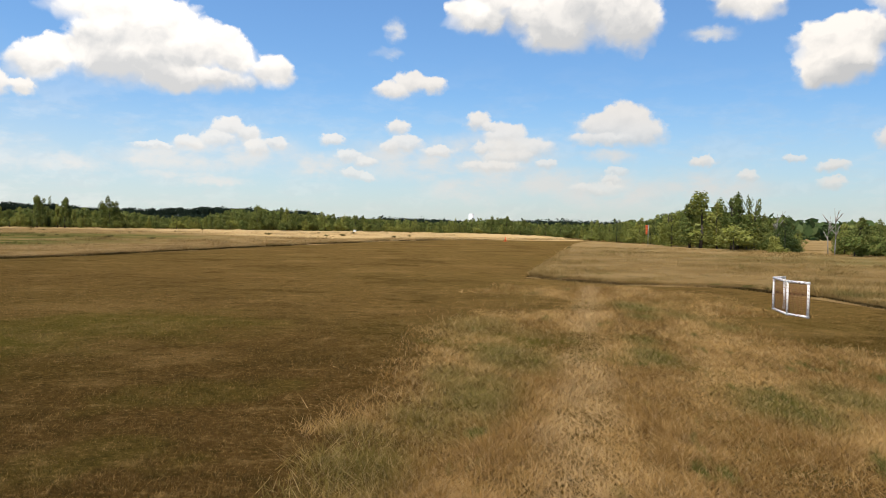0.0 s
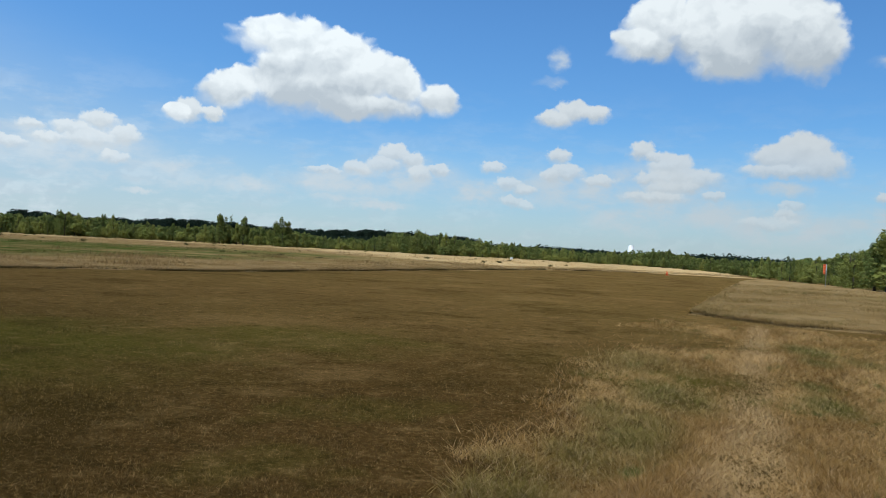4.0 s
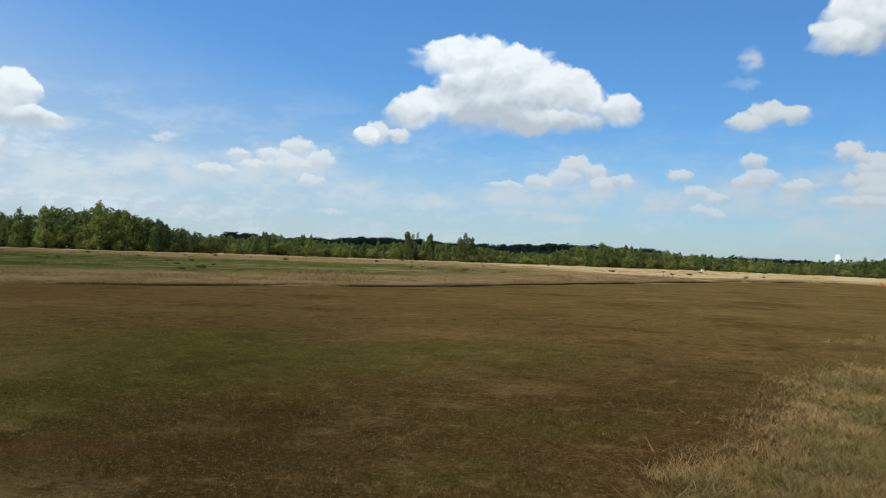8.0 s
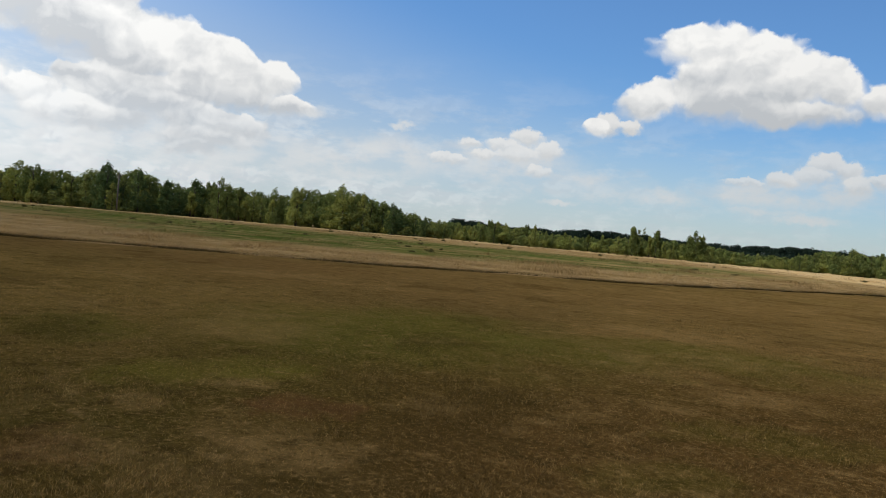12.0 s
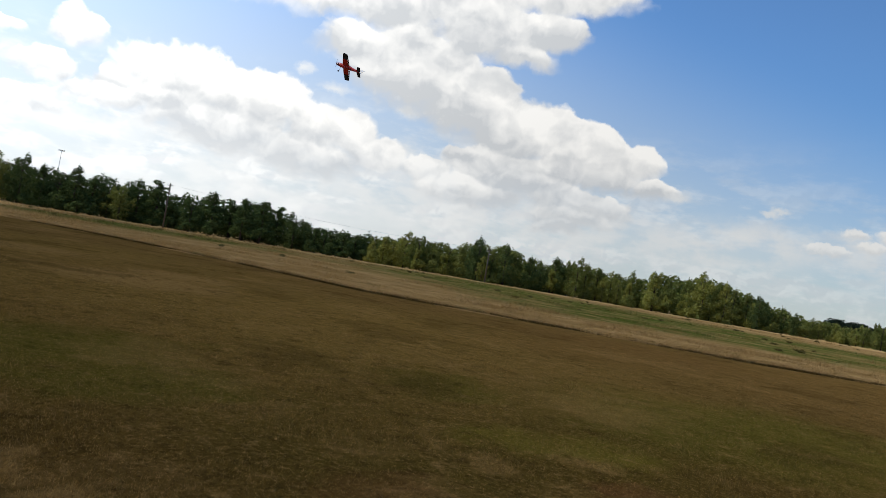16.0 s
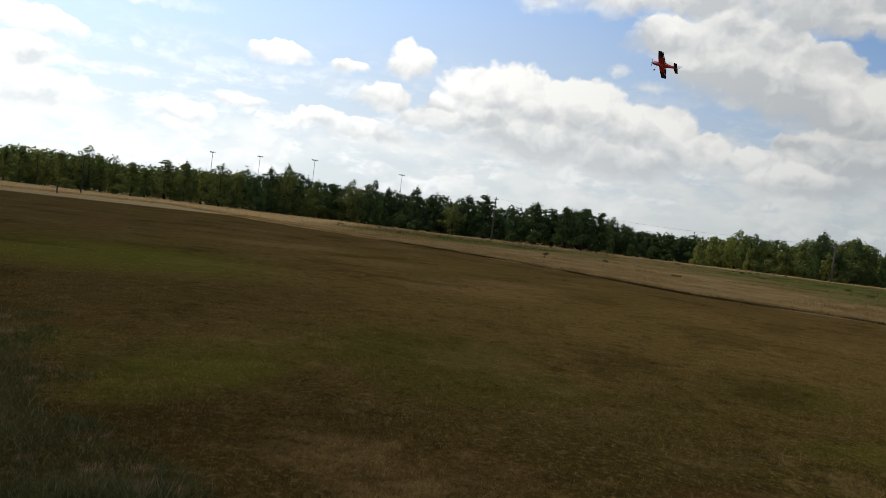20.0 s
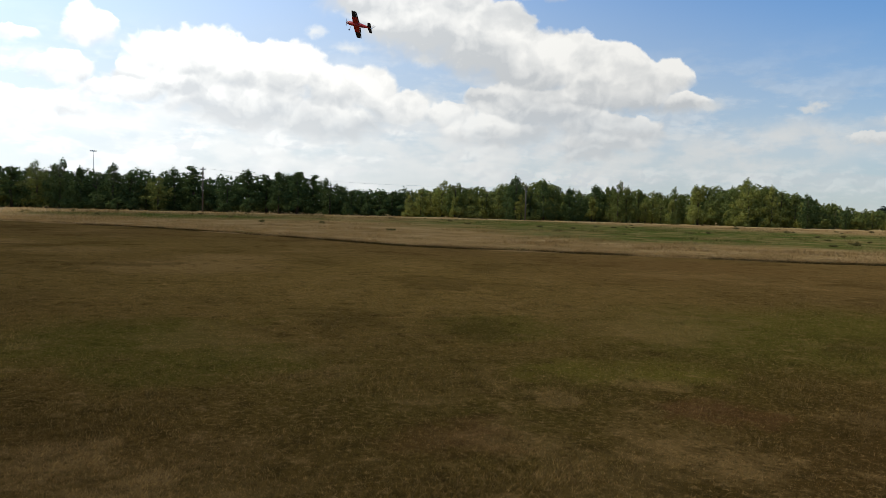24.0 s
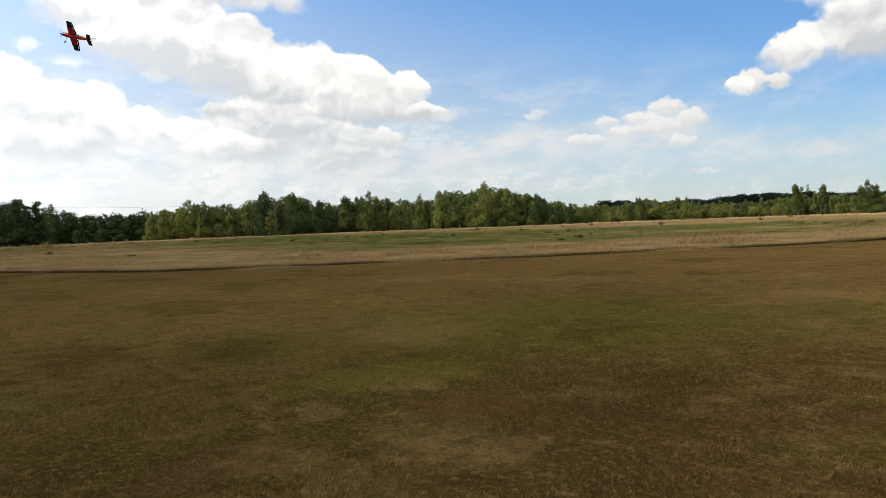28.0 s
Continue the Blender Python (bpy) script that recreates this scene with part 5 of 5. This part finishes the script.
def marker(yaw, r, tall, mat, name, label):
    x, y = at(yaw, r)
    ob = tagged(new(name), label, name.replace("_", " "))
    bm = tube(bmesh.new(), (0, 0, 0.03), (0, 0, tall), tall * 0.28, tall * 0.06, 14)
    part("cone", mesh_bm("cone", bm, mat), ob)
    part("base", mesh_bm("base", block(bmesh.new(), (tall * 0.8, tall * 0.8, 0.04), pose(0, 0, 0.02), 0.01), mat, False), ob)
    ob.matrix_basis = pose(x, y, 0, 0, 0, 20)


marker(-4.5, 86, 0.45, ORANGE, "marker_cone", "small orange marker cone at the runway's end")
marker(115.6, 95, 0.30, ORANGE, "marker_cone", "small orange marker cone by the post")

x, y = at(6.4, 140)
box = tagged(new("white_box"), "small white box standing in the pale meadow", "box")
part("body", mesh_bm("body", block(bmesh.new(), (0.42, 0.36, 0.30), pose(0, 0, 0.38), 0.02), WHITE_PAINT, False), box)
part("lid", mesh_bm("lid", block(bmesh.new(), (0.46, 0.40, 0.05), pose(0, 0, 0.555), 0.015), WHITE_PAINT, False), box)
for i in (-0.2, 0.2):
    part("leg", mesh_bm("leg", tube(bmesh.new(), (i, 0, 0.0), (i, 0, 0.23), 0.03), WHITE_PAINT), box)
box.matrix_basis = pose(x, y, 0, 0, 0, 30)

x, y = at(115.7, 97)
post = tagged(new("post"), "dark wooden post at the field's end", "post")
part("shaft", mesh_bm("shaft", tube(bmesh.new(), (0, 0, -0.1), (0, 0, 1.0), 0.09, 0.08, 10), POLE_WOOD), post)
part("cap", mesh_bm("cap", tube(bmesh.new(), (0, 0, 1.0), (0, 0, 1.07), 0.10, 0.04, 10), POLE_WOOD), post)
post.matrix_basis = pose(x, y, 0)

# white tank far off
x, y = at(-2.0, 560)
tank = tagged(new("storage_tank"), "distant white storage tank above the trees", "tank")
part("shell", mesh_bm("shell", tube(bmesh.new(), (0, 0, 0), (0, 0, 9.6), 1.9, None, 24), WHITE_PAINT), tank)
part("roof", mesh_bm("roof", tube(bmesh.new(), (0, 0, 9.6), (0, 0, 10.2), 1.95, 0.9, 24), WHITE_PAINT), tank)
tank.matrix_basis = pose(x, y, 0)


# ---- weeds in the meadow ----
def weed(seed):
    r = np.random.default_rng(seed)
    centres = [(r.uniform(-0.2, 0.2), r.uniform(-0.2, 0.2), r.uniform(0.2, 0.5)) for i in range(6)]
    points = leaf_cloud(centres, [(0.2, 0.2, 0.22)] * 6, 150, 0.07, r)
    points[:, 2] = np.maximum(points[:, 2], 0.0)
    return mesh_of("leaves", points, quads(150), WEED_LEAF)


weeds = [weed(s) for s in range(4)]
weed_stem = mesh_bm("stem", tube(bmesh.new(), (0, 0, -0.05), (0.04, 0.02, 0.45), 0.025, 0.01, 6), BARK)
for i in range(100):
    yaw = rng.uniform(2, 98)
    edge = np.interp(yaw, [a for a, r in MOWN_END[::-1]], [r for a, r in MOWN_END[::-1]])
    r = edge + rng.uniform(0.12, 0.95) * (150 - edge)
    x, y = at(yaw, r)
    ob = tagged(new("weed"), "dark leafy weed tuft in the meadow", "weed", "weeds in the meadow")
    part("leaves", weeds[i % 4], ob)
    part("stem", weed_stem, ob)
    s = rng.uniform(0.25, 0.75)
    ob.matrix_basis = pose(x, y, 0.05, 0, 0, rng.uniform(0, 360)) @ Matrix.Diagonal((s * 1.5, s * 1.5, s * 0.75, 1))


# ---- model aeroplane in flight ----
def aeroplane(place, turned):
    """A radio-controlled aerobatic model: nose along +y, span along x, 1.6 m."""
    ob = tagged(new("model_aeroplane"), "red and black model aeroplane in flight, with white tail", "model aeroplane")
    bm = bmesh.new()
    stations = [(0.74, 0.055, 0.06, 0.0), (0.66, 0.085, 0.09, 0.0), (0.45, 0.10, 0.12, 0.0), (0.15, 0.10, 0.135, 0.01), (-0.2, 0.085, 0.115, 0.015), (-0.5, 0.05, 0.075, 0.02), (-0.74, 0.018, 0.045, 0.025)]
    before = None
    for y, w, h, z in stations:
        ring = [bm.verts.new((w * math.cos(a * math.tau / 12), y, z + h * math.sin(a * math.tau / 12))) for a in range(12)]
        if before:
            for i in range(12):
                bm.faces.new((before[i - 1], before[i], ring[i], ring[i - 1]))
        else:
            bm.faces.new(ring)
        before = ring
    bm.faces.new(before[::-1])
    bmesh.ops.recalc_face_normals(bm, faces=bm.faces)
    part("fuselage", mesh_bm("fuselage", bm, RED_FILM), ob)

    def slab(name, outline, thick, mat, m=Matrix(), label=""):
        bm = bmesh.new()
        low = [bm.verts.new(m @ Vector((px, py, -thick / 2))) for px, py in outline]
        high = [bm.verts.new(m @ Vector((px, py, thick / 2))) for px, py in outline]
        bm.faces.new(low[::-1]), bm.faces.new(high)
        for i in range(len(low)):
            bm.faces.new((low[i - 1], low[i], high[i], high[i - 1]))
        bmesh.ops.recalc_face_normals(bm, faces=bm.faces)
        bmesh.ops.bevel(bm, geom=list(bm.edges), offset=thick * 0.3, segments=2, affect="EDGES")
        part(name, mesh_bm(name, bm, mat, False), ob, label)

    for s in (-1, 1):
        slab("wing", [(s * 0.07, 0.36), (s * 0.45, 0.33), (s * 0.45, 0.02), (s * 0.07, -0.02)], 0.05, RED_FILM)
        slab("wing_tip", [(s * 0.453, 0.33), (s * 0.80, 0.28), (s * 0.80, 0.06), (s * 0.453, 0.02)], 0.04, BLACK_FILM, Matrix(), "black outer wing panel")
        slab("aileron", [(s * 0.14, -0.03), (s * 0.79, 0.045), (s * 0.79, -0.015), (s * 0.14, -0.10)], 0.015, BLACK_FILM)
        slab("tailplane", [(s * 0.02, -0.55), (s * 0.30, -0.62), (s * 0.30, -0.80), (s * 0.02, -0.80)], 0.016, BLACK_FILM)
        bm = tube(bmesh.new(), (s * 0.06, 0.42, -0.10), (s * 0.20, 0.46, -0.26), 0.008)
        part("landing_leg", mesh_bm("landing_leg", bm, STEEL), ob)
        bm = tube(bmesh.new(), (s * 0.186, 0.46, -0.27), (s * 0.229, 0.46, -0.27), 0.026, None, 14)
        wheel = part("wheel", mesh_bm("wheel", bm, STEEL), ob)
        bm = tube(bmesh.new(), (s * 0.19, 0.46, -0.27), (s * 0.225, 0.46, -0.27), 0.05, None, 16)
        part("tyre", mesh_bm("tyre", bm, BLACK_FILM), wheel, "black rubber tyre")
    upright = Matrix.Rotation(radians(90), 4, "Y") @ Matrix.Rotation(radians(180), 4, "Y")
    slab("fin", [(0.02, -0.52), (0.16, -0.62), (0.28, -0.74), (0.28, -0.90), (-0.04, -0.86), (-0.02, -0.74)], 0.018, WHITE_PAINT, upright, "white tail fin")
    bm = bmesh.new()
    bmesh.ops.create_uvsphere(bm, u_segments=14, v_segments=8, radius=1.0, matrix=pose(0, 0.08, 0.12) @ Matrix.Diagonal((0.065, 0.22, 0.075, 1)))
    part("canopy", mesh_bm("canopy", bm, GLASS_TINT), ob)
    part("spinner", mesh_bm("spinner", tube(bmesh.new(), (0, 0.74, 0), (0, 0.84, 0), 0.045, 0.008, 14), BLACK_FILM), ob)
    for a in (25, 205):
        m = pose(0, 0.79, 0, 0, a, 0)
        part("propeller_blade", mesh_bm("propeller_blade", block(bmesh.new(), (0.20, 0.012, 0.028), m @ pose(0.10, 0, 0, 20), 0.004), BLACK_FILM, False), ob)
    ob.matrix_basis = Matrix.Translation(place) @ turned


a = radians(75.5)
ahead = Vector((-math.sin(a), math.cos(a), 0))
side = Vector((math.cos(a), math.sin(a), 0))
rise = Vector((0, 0, 1))
nose = (-side * 59 + rise * 20 + ahead * 37).normalized()
span = side * 13.8 - rise * 51 + ahead * 49.6
span = (span - nose * span.dot(nose)).normalized()
over = span.cross(nose)
turned = Matrix((span, nose, over)).transposed().to_4x4()
aeroplane(Vector((0, 0, EYE_HEIGHT)) + ahead * 42.0 + rise * 42.0 * math.tan(radians(12.7)), turned)
